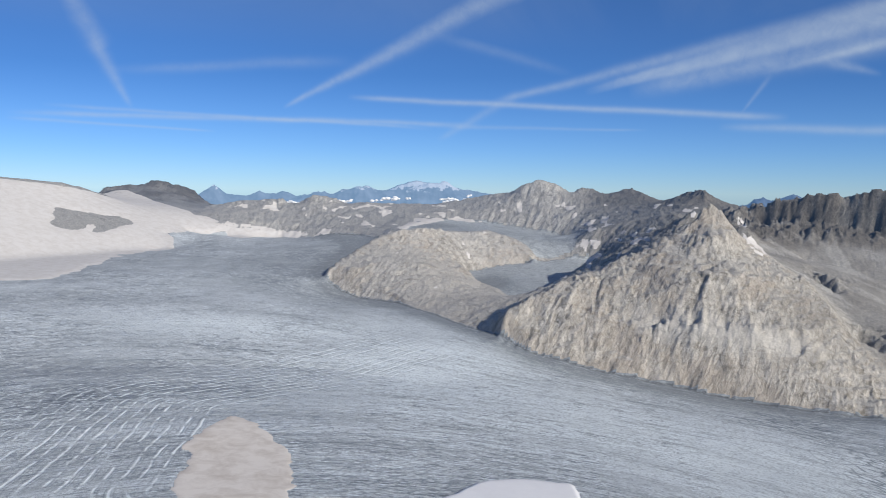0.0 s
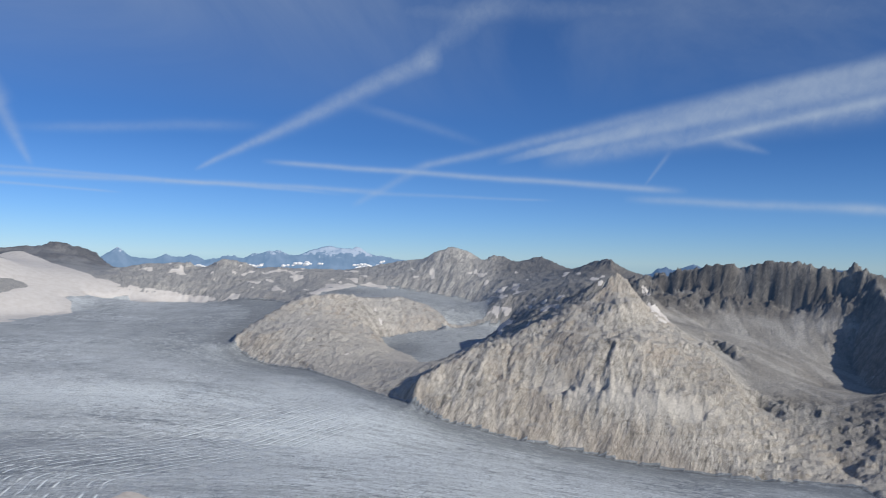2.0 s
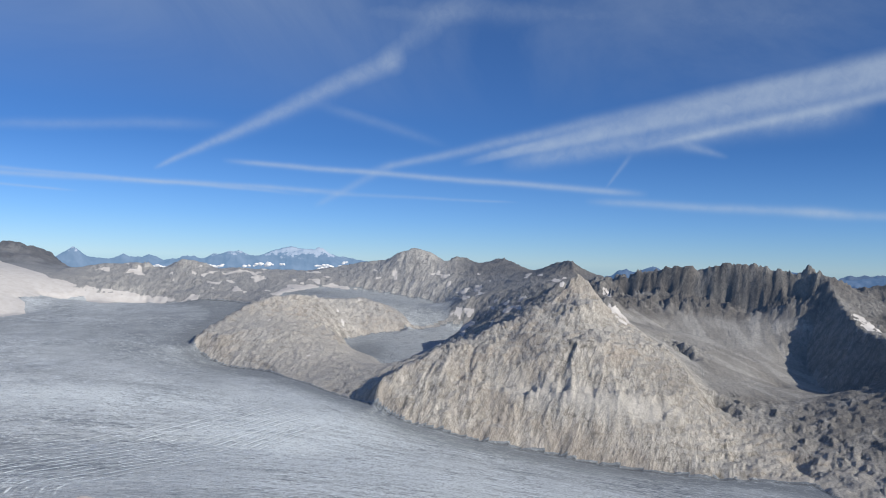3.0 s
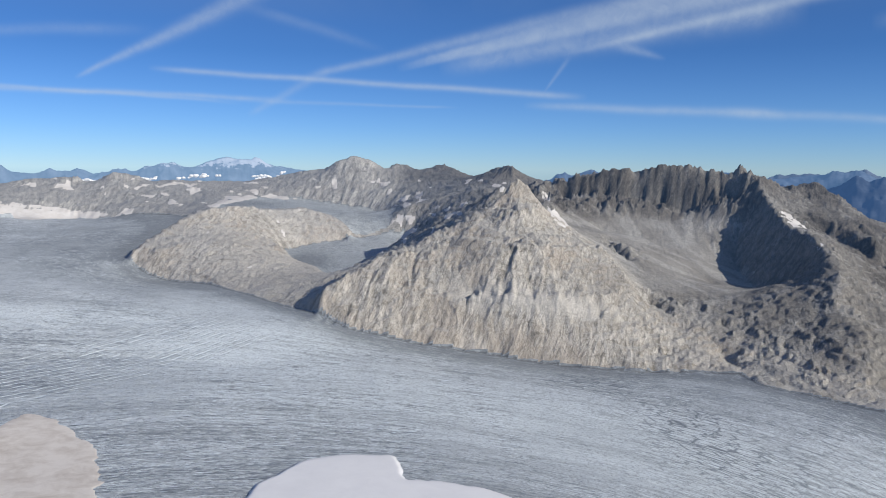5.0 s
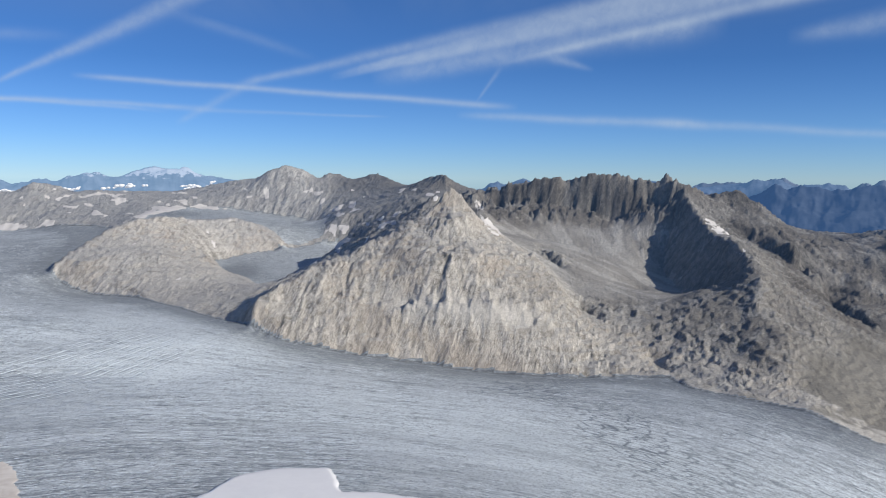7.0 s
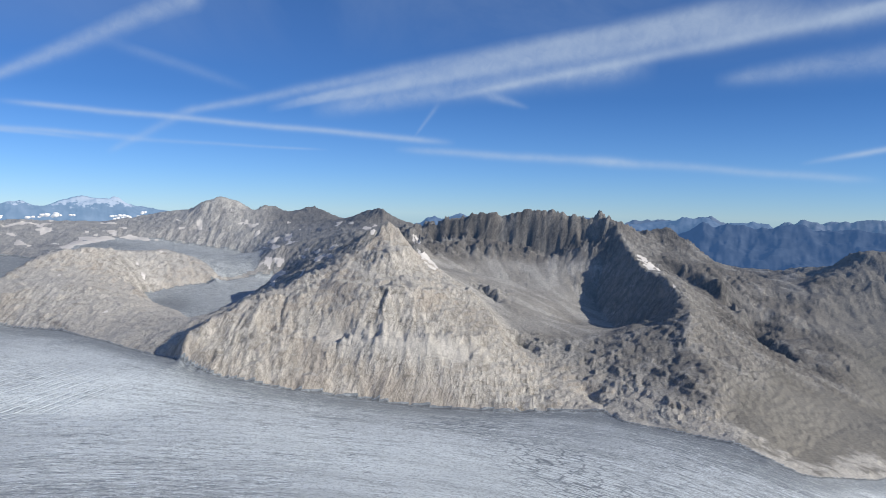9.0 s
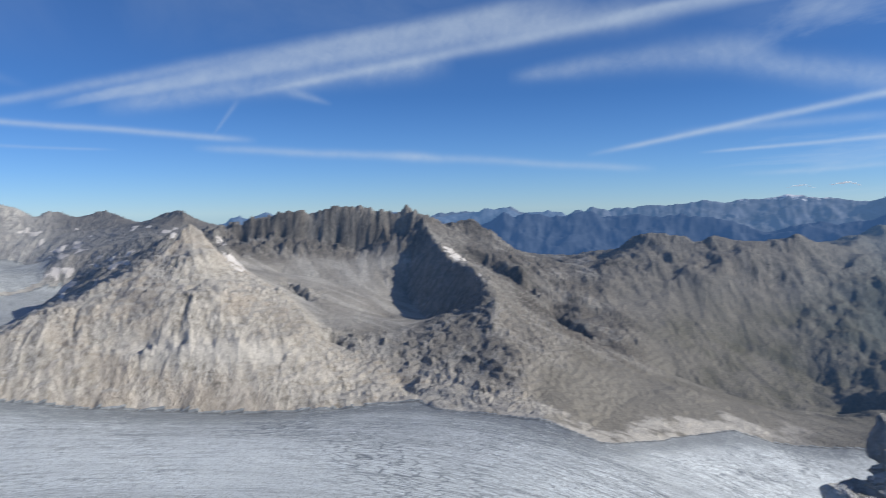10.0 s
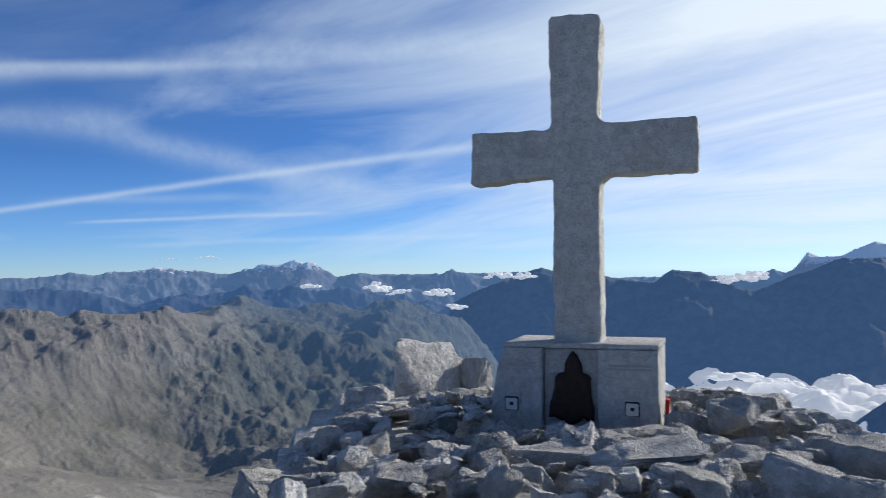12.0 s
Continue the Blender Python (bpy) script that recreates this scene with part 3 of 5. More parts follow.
def near_ground(az, r):
    """The summit: a blocky crest towards the cross, steep flanks elsewhere."""
    crest = smooth(-58, -72, az) * smooth(-152, -138, az)
    flat = 2.2 + crest * (8.0 - 4.0 * smooth(-99, -106, az))
    return 0.012 * np.minimum(r, flat) * crest - (0.95 - 0.35 * crest) * np.maximum(r - flat, 0)


def solve_heights():
    """Heights between the lines, as a stretched skin over them."""
    acc, cnt = np.zeros((NR, NA)), np.zeros((NR, NA))
    owner = np.full((NR, NA), -1, dtype=np.int32)
    names = sorted(set(OWNER.values()))
    for number, (name, line) in enumerate(LINES.items()):
        p = np.array(line, dtype=float)
        step = np.concatenate([[0], np.cumsum(np.hypot(np.diff(p[:, 0]) / DAZ, np.diff(np.log(p[:, 2])) / DLR))])
        s = np.linspace(0, step[-1], int(step[-1] * 2.5) + 2)
        az, el, r = (np.interp(s, step, p[:, i]) for i in range(3))
        if name in BUTTRESS:
            r = r + BUTTRESS[name] * fractal(az * 10, az * 0 + 1.7, 19.0, 5, 0.68, 301)
        z = EYE + r * np.tan(np.radians(el))
        if name in JAG:
            ends = np.minimum(1, np.minimum(s, step[-1] - s) / 6 + 0.2)
            z = z + JAG[name] * 0.8 * ends * fractal(s + 100 * number, s * 0 + 3.7, 9.0, 4, 0.6, number)
        i, j = np.rint((np.log(r) - LR0) / DLR).astype(int), np.rint((AZ0 - az) / DAZ).astype(int)
        ok = (i >= 0) & (i < NR) & (j >= 0) & (j < NA)
        np.add.at(acc, (i[ok], j[ok]), z[ok])
        np.add.at(cnt, (i[ok], j[ok]), 1)
        if name in OWNER:
            owner[i[ok], j[ok]] = names.index(OWNER[name])
    acc[0] = near_ground(AZ0 - DAZ * np.arange(NA), np.full(NA, R0))
    cnt[0] = 1
    z = None
    for f in (16, 8, 4, 2, 1):
        h, w = -(-NR // f), -(-NA // f)
        a, c = np.zeros((h * f, w * f)), np.zeros((h * f, w * f))
        a[:NR, :NA], c[:NR, :NA] = np.where(cnt > 0, acc / np.maximum(cnt, 1), 0), cnt > 0
        a, c = a.reshape(h, f, w, f).sum((1, 3)), c.reshape(h, f, w, f).sum((1, 3))
        fixed = c > 0
        target = a / np.maximum(c, 1)
        z = np.full((h, w), -300.0) if z is None else np.repeat(np.repeat(z, 2, 0), 2, 1)[:h, :w]
        z[fixed] = target[fixed]
        wr, wa = 1 / DLR ** 2, 1 / radians(DAZ) ** 2
        for _ in range(400 if f > 1 else 160):
            q = np.pad(z, 1, mode="edge")
            m = (wr * (q[2:, 1:-1] + q[:-2, 1:-1]) + wa * (q[1:-1, 2:] + q[1:-1, :-2])) / (2 * wr + 2 * wa)
            z = np.where(fixed, target, m)
    # each node belongs to the mountain of the nearest line
    jj, ii = np.meshgrid(np.arange(NA), np.arange(NR))
    si, sj, so = np.where(owner >= 0, ii, -9999), np.where(owner >= 0, jj, -9999), owner.copy()
    step = 256
    while step:
        for di in (-step, 0, step):
            for dj in (-step, 0, step):
                a = np.clip(ii + di, 0, NR - 1), np.clip(jj + dj, 0, NA - 1)
                ti, tj, to = si[a], sj[a], so[a]
                closer = (ti - ii) ** 2 * 4 + (tj - jj) ** 2 < (si - ii) ** 2 * 4 + (sj - jj) ** 2
                si, sj, so = np.where(closer, ti, si), np.where(closer, tj, sj), np.where(closer, to, so)
        step //= 2
    return z, so, names


def inside(az, lr, line):
    """Which points lie in the closed outline of (yaw, distance) corners."""
    p = np.array([(q[0], math.log(q[-1])) for q in line])
    hit = np.zeros(az.shape, dtype=bool)
    for (x1, y1), (x2, y2) in zip(p, np.roll(p, -1, 0)):
        if y1 != y2:
            hit ^= ((y1 > lr) != (y2 > lr)) & (az < (x2 - x1) * (lr - y1) / (y2 - y1) + x1)
    return hit


def sampled(values, az, lr):
    """Values of the coarse grid at rows lr and columns az, by smooth interpolation."""
    def weights(t, n):
        t = np.clip(t, 0, n - 1.001)
        i = np.floor(t).astype(int)
        f = t - i
        m = np.zeros((len(t), n), dtype=np.float32)
        k = np.arange(len(t))
        for o, w in ((-1, (-f + 2 * f * f - f ** 3) / 2), (0, (2 - 5 * f * f + 3 * f ** 3) / 2),
                     (1, (f + 4 * f * f - 3 * f ** 3) / 2), (2, (f ** 3 - f * f) / 2)):
            np.add.at(m, (k, np.clip(i + o, 0, n - 1)), w)
        return m
    return weights((lr - LR0) / DLR, NR) @ values.astype(np.float32) @ weights((AZ0 - az) / DAZ, NA).T


COARSE, OWNERS, OWNER_NAMES = solve_heights()
# the rock spurs on the brown peak are worn even
for _ in range(2):
    even = np.pad(COARSE, 1, mode="edge")
    even = (even[1:-1, 2:] + even[1:-1, :-2] + even[2:, 1:-1] + even[:-2, 1:-1] + 4 * COARSE) / 8
    aa, rr = np.meshgrid(AZ0 - DAZ * np.arange(NA), np.exp(LR0 + DLR * np.arange(NR)))
    worn = smooth(-34.5, -36.5, aa) * smooth(-49, -47, aa) * smooth(2560, 2480, rr) * smooth(1900, 1960, rr)
    COARSE = COARSE + worn * (even - COARSE)

GLACIER = (LINES["far_edge"] + LINES["knoll_edge"] + LINES["pyramid_base"][1:8] + LINES["pyramid_base"][8:-3] + LINES["edge_right"]
           + ((-66, 0, 1800), (-66, 0, 640), (-50, 0, 620), (64, 0, 620), (64, 0, 2000), (40, 0, 2400)))
POOL = LINES["pool_left"] + LINES["pool_right"][::-1] + LINES["pool_top"][::-1]
UPPER = LINES["upper_ice"] + ((-8.6, 0, 2900), (-8.0, 0, 2720), (-5.4, 0, 2660), (-4.8, 0, 2720), (-3.2, 0, 2830), (-1.7, 0, 2890), (1.2, 0, 2950), (4.2, 0, 2990))

# the fine sheet: rows outward, columns turning right
FAZ = np.arange(34.0, -122.01, -0.105)
NEAR_ROWS = np.exp(np.linspace(math.log(0.05), math.log(620), 90))
FAR_ROWS = np.exp(np.linspace(math.log(620), math.log(4950), 590))[1:]
FR = np.concatenate([NEAR_ROWS, FAR_ROWS])


def sheet_heights(az, r):
    lr = np.log(r)
    z = sampled(COARSE, az, lr)
    near = r < R0
    a, l = np.meshgrid(az, lr)
    rm = np.exp(l)
    if near.any():
        z[near] = near_ground(a[near], rm[near])
    return z, a, rm, l


Z, A, RM, LM = sheet_heights(FAZ, FR)
X, Y = -np.sin(np.radians(A)) * RM, np.cos(np.radians(A)) * RM
WOB = fractal(X, Y, 60, 4, 0.55, 5)
AW, LW = A + WOB * 0.15, LM + WOB * 0.004
ICE_MASK = inside(AW, LW, GLACIER)
HANG_MASK = inside(AW, LW, POOL) | inside(AW, LW, UPPER)
ANY_ICE = ICE_MASK | HANG_MASK
jr = np.clip(np.rint((np.log(RM) - LR0) / DLR + 3 * WOB).astype(int), 0, NR - 1)
ja = np.clip(np.rint((AZ0 - A) / DAZ + 3 * WOB).astype(int), 0, NA - 1)
OWN = OWNERS[jr, ja]


def owned(*names):
    return np.isin(OWN, [OWNER_NAMES.index(n) for n in names])


def blurred(mask, n):
    m = mask.astype(np.float32)
    for axis in (0, 1):
        for _ in range(2):
            p = np.pad(m, [(n + 1, n) if a == axis else (0, 0) for a in (0, 1)], mode="edge").cumsum(axis)
            m = (np.take(p, range(2 * n + 1, p.shape[axis]), axis) - np.take(p, range(0, p.shape[axis] - 2 * n - 1), axis)) / (2 * n + 1)
    return np.clip(m, 0, 1)


def slopes(z):
    """Steepest way down the sheet, in grid steps a metre, and the slope."""
    gr = np.gradient(z, axis=0) / np.gradient(RM, axis=0)
    ga = np.gradient(z, axis=1) / (RM * radians(0.105))
    return gr, ga, np.hypot(gr, ga)


def streaks(z, grain, steps, stride):
    """Grain smeared down the slope, as water and frost cut it."""
    gr, ga, s = slopes(z)
    s = np.maximum(s, 1e-3)
    di, dj = gr / s / np.gradient(RM, axis=0), ga / s / (RM * radians(0.105))
    ni, nj = z.shape
    ii, jj = np.meshgrid(np.arange(ni, dtype=np.float32), np.arange(nj, dtype=np.float32), indexing="ij")
    total = grain.copy()
    for sign in (1, -1):
        i, j = ii.copy(), jj.copy()
        for _ in range(steps):
            a, b = np.clip(np.rint(i), 0, ni - 1).astype(np.int32), np.clip(np.rint(j), 0, nj - 1).astype(np.int32)
            i, j = i + sign * stride * di[a, b], j + sign * stride * dj[a, b]
            a, b = np.clip(np.rint(i), 0, ni - 1).astype(np.int32), np.clip(np.rint(j), 0, nj - 1).astype(np.int32)
            total += grain[a, b]
    return total / (2 * steps + 1)


def spot(az, r, wide, deep):
    """A soft patch of ground, wide across the view and deep along it."""
    u = (A - az) / math.degrees(wide / r)
    v = (RM - r) / deep
    return np.exp(-(u * u + v * v))


# the faces bulge between their ridges
def swell(az, r, wide, deep, height):
    return height * np.exp(-((A - az) / wide) ** 2 - ((RM - r) / deep) ** 2)


Z = Z + (1 - blurred(ANY_ICE, 5)) * (swell(-16.5, 1700, 5.0, 130, 18) + swell(-9.0, 1740, 3.0, 110, 14) + swell(3.5, 2260, 3.5, 150, 22))

# rock relief: broad forms, crags, and gullies down the slope
ROCKY = (1 - blurred(ANY_ICE, 3)) ** 1.3 * smooth(60, 500, RM)
CALM = (1 - 0.3 * blurred(owned("knoll", "rock_band"), 6)) * (1 + 0.5 * blurred(owned("east_peak"), 10))
slabby = blurred(owned("pyramid_peak"), 6)
broad = fractal(X, Y, 420, 3, 0.5, 11, True)
crags = fractal(X + 40 * broad, Y - 40 * broad, 120, 5, 0.62, 23, True)
EL0 = np.degrees(np.arctan2(Z - EYE, RM))
meadow = blurred(owned("humped_ridge", "rock_band"), 8) * smooth(-5.0, -7.5, EL0) * smooth(-64, -57, A)
folded = blurred(owned("humped_ridge", "east_peak"), 10) * smooth(-3.2, -4.6, EL0) * (1 - 0.85 * meadow)
bowl = blurred(owned("jagged_ridge"), 6) * smooth(-2.7, -3.5, EL0) * smooth(-9.6, -8.2, EL0) * (1 - blurred(spot(-24.6, 2130, 70, 60) + spot(-27.4, 1820, 60, 50) > 0.45, 3))
snowy = smooth(16.5, 19, A) * smooth(2250, 2500, RM) * smooth(4150, 3950, RM) * smooth(-6.5, -4.5, EL0)
ROCKY = ROCKY * (1 - 0.3 * meadow) * (1 - 0.85 * snowy) * (1 - 0.75 * bowl)
Z = Z + ROCKY * folded * ((40 + 45 * smooth(-58, -66, A)) * fractal(X + 0.4 * Y, Y - 0.2 * X, 560, 4, 0.5, 131, True) + 55 * fractal(X, Y, 230, 4, 0.55, 135) + 24 * fractal(X, Y, 120, 3, 0.5, 137, True) + (5 + 35 * smooth(-62, -70, A)) * fractal(A * 52 + 50 * broad, RM * 0.4, 340, 3, 0.45, 133, True))
Z = Z + ROCKY * CALM * ((8 + 12 * blurred(owned("humped_ridge", "east_peak"), 12)) * broad + 13 * (1 + 0.35 * slabby) * crags)
along, tilt = A * 31 * 0.75 + Z * 0.65, (Z * 0.75 - A * 31 * 0.65) * 2.0
Z = Z + ROCKY * slabby * (5 * fractal(along + 20 * crags, tilt, 190, 4, 0.5, 171, True) + 5 * fractal(X, Y, 170, 3, 0.5, 173))
ribby = blurred(owned("brown_peak", "humped_ridge", "spur_ridge"), 8) * smooth(-35, -38, A) * smooth(-60, -53, A) * smooth(-1.8, -3.2, EL0) * (1 - 0.6 * meadow)
Z = Z + ROCKY * ribby * 26 * fractal(0.93 * X - 0.37 * Y + 40 * broad, (0.37 * X + 0.93 * Y) * 0.3, 210, 4, 0.55, 177, True)
cliff = blurred(owned("jagged_ridge"), 4) * smooth(-3.8, -2.8, EL0) * smooth(-0.2, -0.9, EL0)
Z = Z + ROCKY * cliff * 30 * fractal(A * 45 + 0.2 * Z, RM * 0.25, 46, 4, 0.62, 179, True)
# humps and hollows worn by the old ice above its edge
worn = blurred(owned("jagged_ridge", "spur_ridge", "brown_peak"), 8) * smooth(-5.6, -8.0, EL0) * smooth(-20, -25, A)
Z = Z + 0.8 * ROCKY * worn * (9 * fractal(X + 30 * broad, Y, 210, 3, 0.5, 181, True) + 4 * fractal(X * 0.5 + Y, Y * 0.5 - X, 60, 3, 0.6, 183))
WIDE = streaks(Z, perlin(X / 52, Y / 52, 2) + 0.5 * perlin(X / 25, Y / 25, 6), 7, 11.0)
GULLY = streaks(Z, perlin(X / 17, Y / 17, 3) + 0.9 * perlin(X / 8, Y / 8, 4), 4, 7.0)
WIDE, GULLY = WIDE / WIDE.std(), GULLY / GULLY.std()
steep = smooth(0.20, 0.60, slopes(Z)[2])
PATCHY = smooth(-0.25, 0.35, fractal(X, Y, 150, 4, 0.6, 141))
RIBBED = 1.0 - 0.6 * folded + 0.4 * blurred(owned("jagged_ridge"), 3) * smooth(-3.6, -2.8, EL0) + 0.6 * blurred(owned("jagged_ridge", "brown_peak", "western_peak"), 4) - 0.35 * blurred(owned("knoll", "rock_band", "pyramid_peak"), 4)
rubble = 1.7 * fractal(X, Y, 38, 4, 0.66, 41, True)
Z = Z + ROCKY * (steep * RIBBED * (1.3 * np.abs(WIDE) * (1 + 3.2 * slabby * PATCHY) + (0.5 + 1.6 * PATCHY) * (1 - 0.45 * slabby) * GULLY) + (0.8 + 1.8 * steep * (1 - 0.6 * PATCHY)) * rubble)
# blocky ledges
ledge = Z / 11.0 + 1.3 * fractal(X, Y, 70, 3, 0.5, 77)
Z = Z + ROCKY * steep * (2.6 - 0.9 * slabby) * (np.abs(ledge - np.rint(ledge)) * 4 - 1)
icy = blurred(ANY_ICE, 3)
Z = Z + icy * (3.0 * fractal(X, Y, 260, 2, 0.5, 61) + 0.5 * fractal(X, Y, 30, 3, 0.6, 71))


# flow of the ice: lines run along its banks
def solve_flow():
    az, l = np.meshgrid(AZ0 - DAZ * np.arange(NA), LR0 + DLR * np.arange(NR))
    ice = inside(az, l, GLACIER)
    psi = None
    for f in (8, 4, 2, 1):
        m = ice[::f, ::f]
        lo = np.exp(l[::f, ::f]) < 660
        psi = np.full(m.shape, 0.3) if psi is None else np.repeat(np.repeat(psi, 2, 0), 2, 1)[:m.shape[0], :m.shape[1]]
        wr, wa = 1 / DLR ** 2, 1 / radians(DAZ) ** 2
        for _ in range(500 if f > 1 else 150):
            q = np.pad(psi, 1, mode="edge")
            psi = (wr * (q[2:, 1:-1] + q[:-2, 1:-1]) + wa * (q[1:-1, 2:] + q[1:-1, :-2])) / (2 * wr + 2 * wa)
            psi = np.where(lo, 1.0, np.where(m, psi, 0.0))
    return psi


PSI = sampled(solve_flow(), FAZ, np.log(np.maximum(FR, R0)))


def plan(az, r):
    return np.array((-math.sin(radians(az)) * r, math.cos(radians(az)) * r))


def from_segment(p, q):
    d = q - p
    t = np.clip(((X - p[0]) * d[0] + (Y - p[1]) * d[1]) / (d @ d), 0, 1)
    return np.hypot(X - p[0] - t * d[0], Y - p[1] - t * d[1]), t


# pale crevasses fan out round a bulge in the ice and run on towards the peak
BULGE, FAN_END = plan(15.9, 1165), plan(-2.6, 1590)
SPLIT = np.minimum(from_segment(plan(19.5, 850), BULGE)[0], from_segment(BULGE, FAN_END)[0])
heading = (FAN_END - BULGE) / np.hypot(*(FAN_END - BULGE))
upper = heading[0] * (Y - BULGE[1]) - heading[1] * (X - BULGE[0])
onward = heading[0] * (X - BULGE[0]) + heading[1] * (Y - BULGE[1])
SPLIT = SPLIT + 9 * fractal(X, Y, 120, 4, 0.55, 91)
SPLIT_MASK = smooth(12, 40, SPLIT) * smooth(330, 200, SPLIT) * np.maximum(smooth(0, 30, upper), smooth(-300, -330, X) * (Y < 1180)) * smooth(640, 480, onward) * smooth(780, 860, RM)
BRIGHT = np.clip(1.1 * spot(2.2, 1530, 190, 120) + 0.6 * spot(2.0, 1330, 270, 200) + 0.7 * spot(-14, 1150, 260, 150) + 0.6 * spot(-33, 1020, 240, 170)
                 + 0.8 * spot(14, 1750, 420, 120) + 0.5 * spot(-46, 1080, 200, 120), 0, 1)
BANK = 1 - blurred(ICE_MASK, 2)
DIRT = np.clip(smooth(0.02, 0.38, 1 - blurred(ICE_MASK, 16) + 0.08 * WOB) * smooth(12, 9, A) + spot(7.4, 2950, 90, 150) + 0.5 * spot(9.5, 2250, 150, 380)
               + 0.35 * spot(22, 1350, 300, 180) + 0.4 * smooth(1750, 2300, RM) * (0.6 + WOB), 0, 1)
PSI = np.where(HANG_MASK, 0.5 + 0.15 * WOB + Z / 900, PSI)
DIRT = np.where(HANG_MASK, 0.45 + 0.55 * np.clip(1.6 * spot(-2.2, 2330, 60, 120) + spot(2.0, 3120, 130, 90), 0, 1), DIRT)


def grid_mesh(name, mask, mat, lift=None, attrs=None, z=None):
    """The faces of the sheet where mask holds, as one mesh."""
    i, j = np.nonzero(mask[:-1, :-1])
    n = Z.shape[1]
    quad = np.stack([i * n + j, (i + 1) * n + j, (i + 1) * n + j + 1, i * n + j + 1], 1)
    used, back = np.unique(quad, return_inverse=True)
    zz = Z if z is None else z
    zz = (zz if lift is None else zz + lift).ravel()[used]
    return mesh_from(name, np.stack([X.ravel()[used], Y.ravel()[used], zz], 1), back.reshape(-1, 4), mat,
                     {k: v.ravel()[used] for k, v in (attrs or {}).items()})


def mesh_from(name, co, quad, mat, attrs=None, smoothed=True):
    me = bpy.data.meshes.new(name)
    me.vertices.add(len(co))
    me.vertices.foreach_set("co", co.astype(np.float32).ravel())
    me.loops.add(quad.size)
    me.loops.foreach_set("vertex_index", quad.ravel().astype(np.int32))
    me.polygons.add(len(quad))
    me.polygons.foreach_set("loop_start", np.arange(0, quad.size, 4, dtype=np.int32))
    me.polygons.foreach_set("use_smooth", np.full(len(quad), smoothed))
    me.update(calc_edges=True)
    for key, values in (attrs or {}).items():
        me.attributes.new(key, "FLOAT", "POINT").data.foreach_set("value", values.astype(np.float32))
    me.materials.append(mat)
    return new(name, me)


MOUNTAINS = {
    "western_peak": (ROCK, "far dark jagged rock peak beyond the snowfield"),
    "low_ridge": (ROCK, "long low pale granite ridge behind the glacier"),
    "round_peak": (ROCK, "rounded grey granite peak with snow streaks"),
    "knoll": (ROCK, "smooth pale granite knoll rising from the glacier"),
    "pyramid_peak": (ROCK, "big pale granite pyramid peak above the ice"),
    "snow_hill": (ROCK, "grey rock hill half covered by old snow"),
    "jagged_ridge": (ROCK, "jagged dark gneiss ridge with scree below"),
    "spur_ridge": (ROCK, "grey rock spur with a steep shaded flank"),
    "brown_peak": (ROCK, "brown rock peak with crumbling ribs"),
    "humped_ridge": (ROCK, "humped gneiss ridge with thin brown grass slopes"),
    "rock_band": (ROCK, "ice-polished pale rock band at the glacier edge"),
    "east_peak": (ROCK, "dark pointed peak above a green valley side"),
    "summit_slope": (ROCK, "steep blocky flank of the granite summit"),
    "valley": (ROCK, "deep green valley side below the cloud"),
}
grade = np.clip(0.5 + 1.2 * fractal(X, Y, 110, 4, 0.6, 151), 0.2, 1.3)
ragged = fractal(X, Y, 90, 4, 0.6, 191)
polished = blurred(owned("rock_band"), 4) * smooth(0.10, 0.26, blurred(ANY_ICE, 16) + 0.26 * ragged) * smooth(-0.3, 0.25, ragged) * smooth(-62, -52, A)
streaky = blurred(owned("jagged_ridge", "spur_ridge", "brown_peak"), 10) * smooth(0.1, 0.9, WIDE)
# the first weight sets how much distance haze is painted into the rock
KINDS = {"haze_glow": np.clip((RM - 1300) / 2700, 0, 1) * 0.13 * (1 + 0.7 * smooth(-52, -75, A)) + 0.07 * smooth(2900, 3500, RM) * smooth(-57, -65, A),
         "gully": GULLY * (1 - 0.6 * slabby),
         "smooth": np.clip(bowl * (0.6 + 0.4 * PATCHY) + 0.9 * meadow + 0.35 * blurred(owned("knoll"), 6) * PATCHY
                            + 0.9 * slabby * np.exp(-((EL0 + 9.7 - 0.5 * WOB - 0.12 * (A + 17)) / 0.9) ** 2) * smooth(-11, -14, A) * smooth(-26, -22, A), 0, 1),
         "pale": np.clip(blurred(owned("knoll", "pyramid_peak"), 9) * 1.1 + 1.0 * polished, 0, 1),
         "gneiss": np.clip((blurred(owned("brown_peak", "western_peak"), 12) + blurred(owned("jagged_ridge"), 12) * (0.42 + 0.58 * smooth(-4.0, -3.0, EL0))) * (0.35 + grade) * 1.2 + 0.75 * blurred(owned("humped_ridge"), 12) + 0.6 * blurred(owned("spur_ridge"), 12)  - 0.4 * streaky * smooth(0.9, 0.6, slopes(Z)[2]) + 0.6 * blurred(owned("rock_band"), 5) - 1.5 * polished + blurred(owned("round_peak"), 8) * smooth(-7.0, -10.5, A) * (0.40 + 0.45 * smooth(-1.6, -0.6, EL0)) + 0.05 * worn * smooth(-28, -31, A) + 0.35 * spot(-23.6, 1720, 70, 90) * slabby, 0, 1),
         "green": np.clip(blurred(owned("humped_ridge"), 16) * (0.1 + (0.15 + 0.7 * grade) * smooth(-43, -56, A) * np.maximum(smooth(-5.0, -9.0, EL0), smooth(-62, -68, A))) + 0.25 * blurred(owned("rock_band"), 5) + blurred(owned("east_peak", "valley"), 16) - 1.5 * polished, 0, 1)}
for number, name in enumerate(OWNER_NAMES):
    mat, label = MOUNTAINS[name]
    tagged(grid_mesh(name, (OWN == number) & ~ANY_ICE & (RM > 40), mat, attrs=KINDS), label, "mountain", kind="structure")
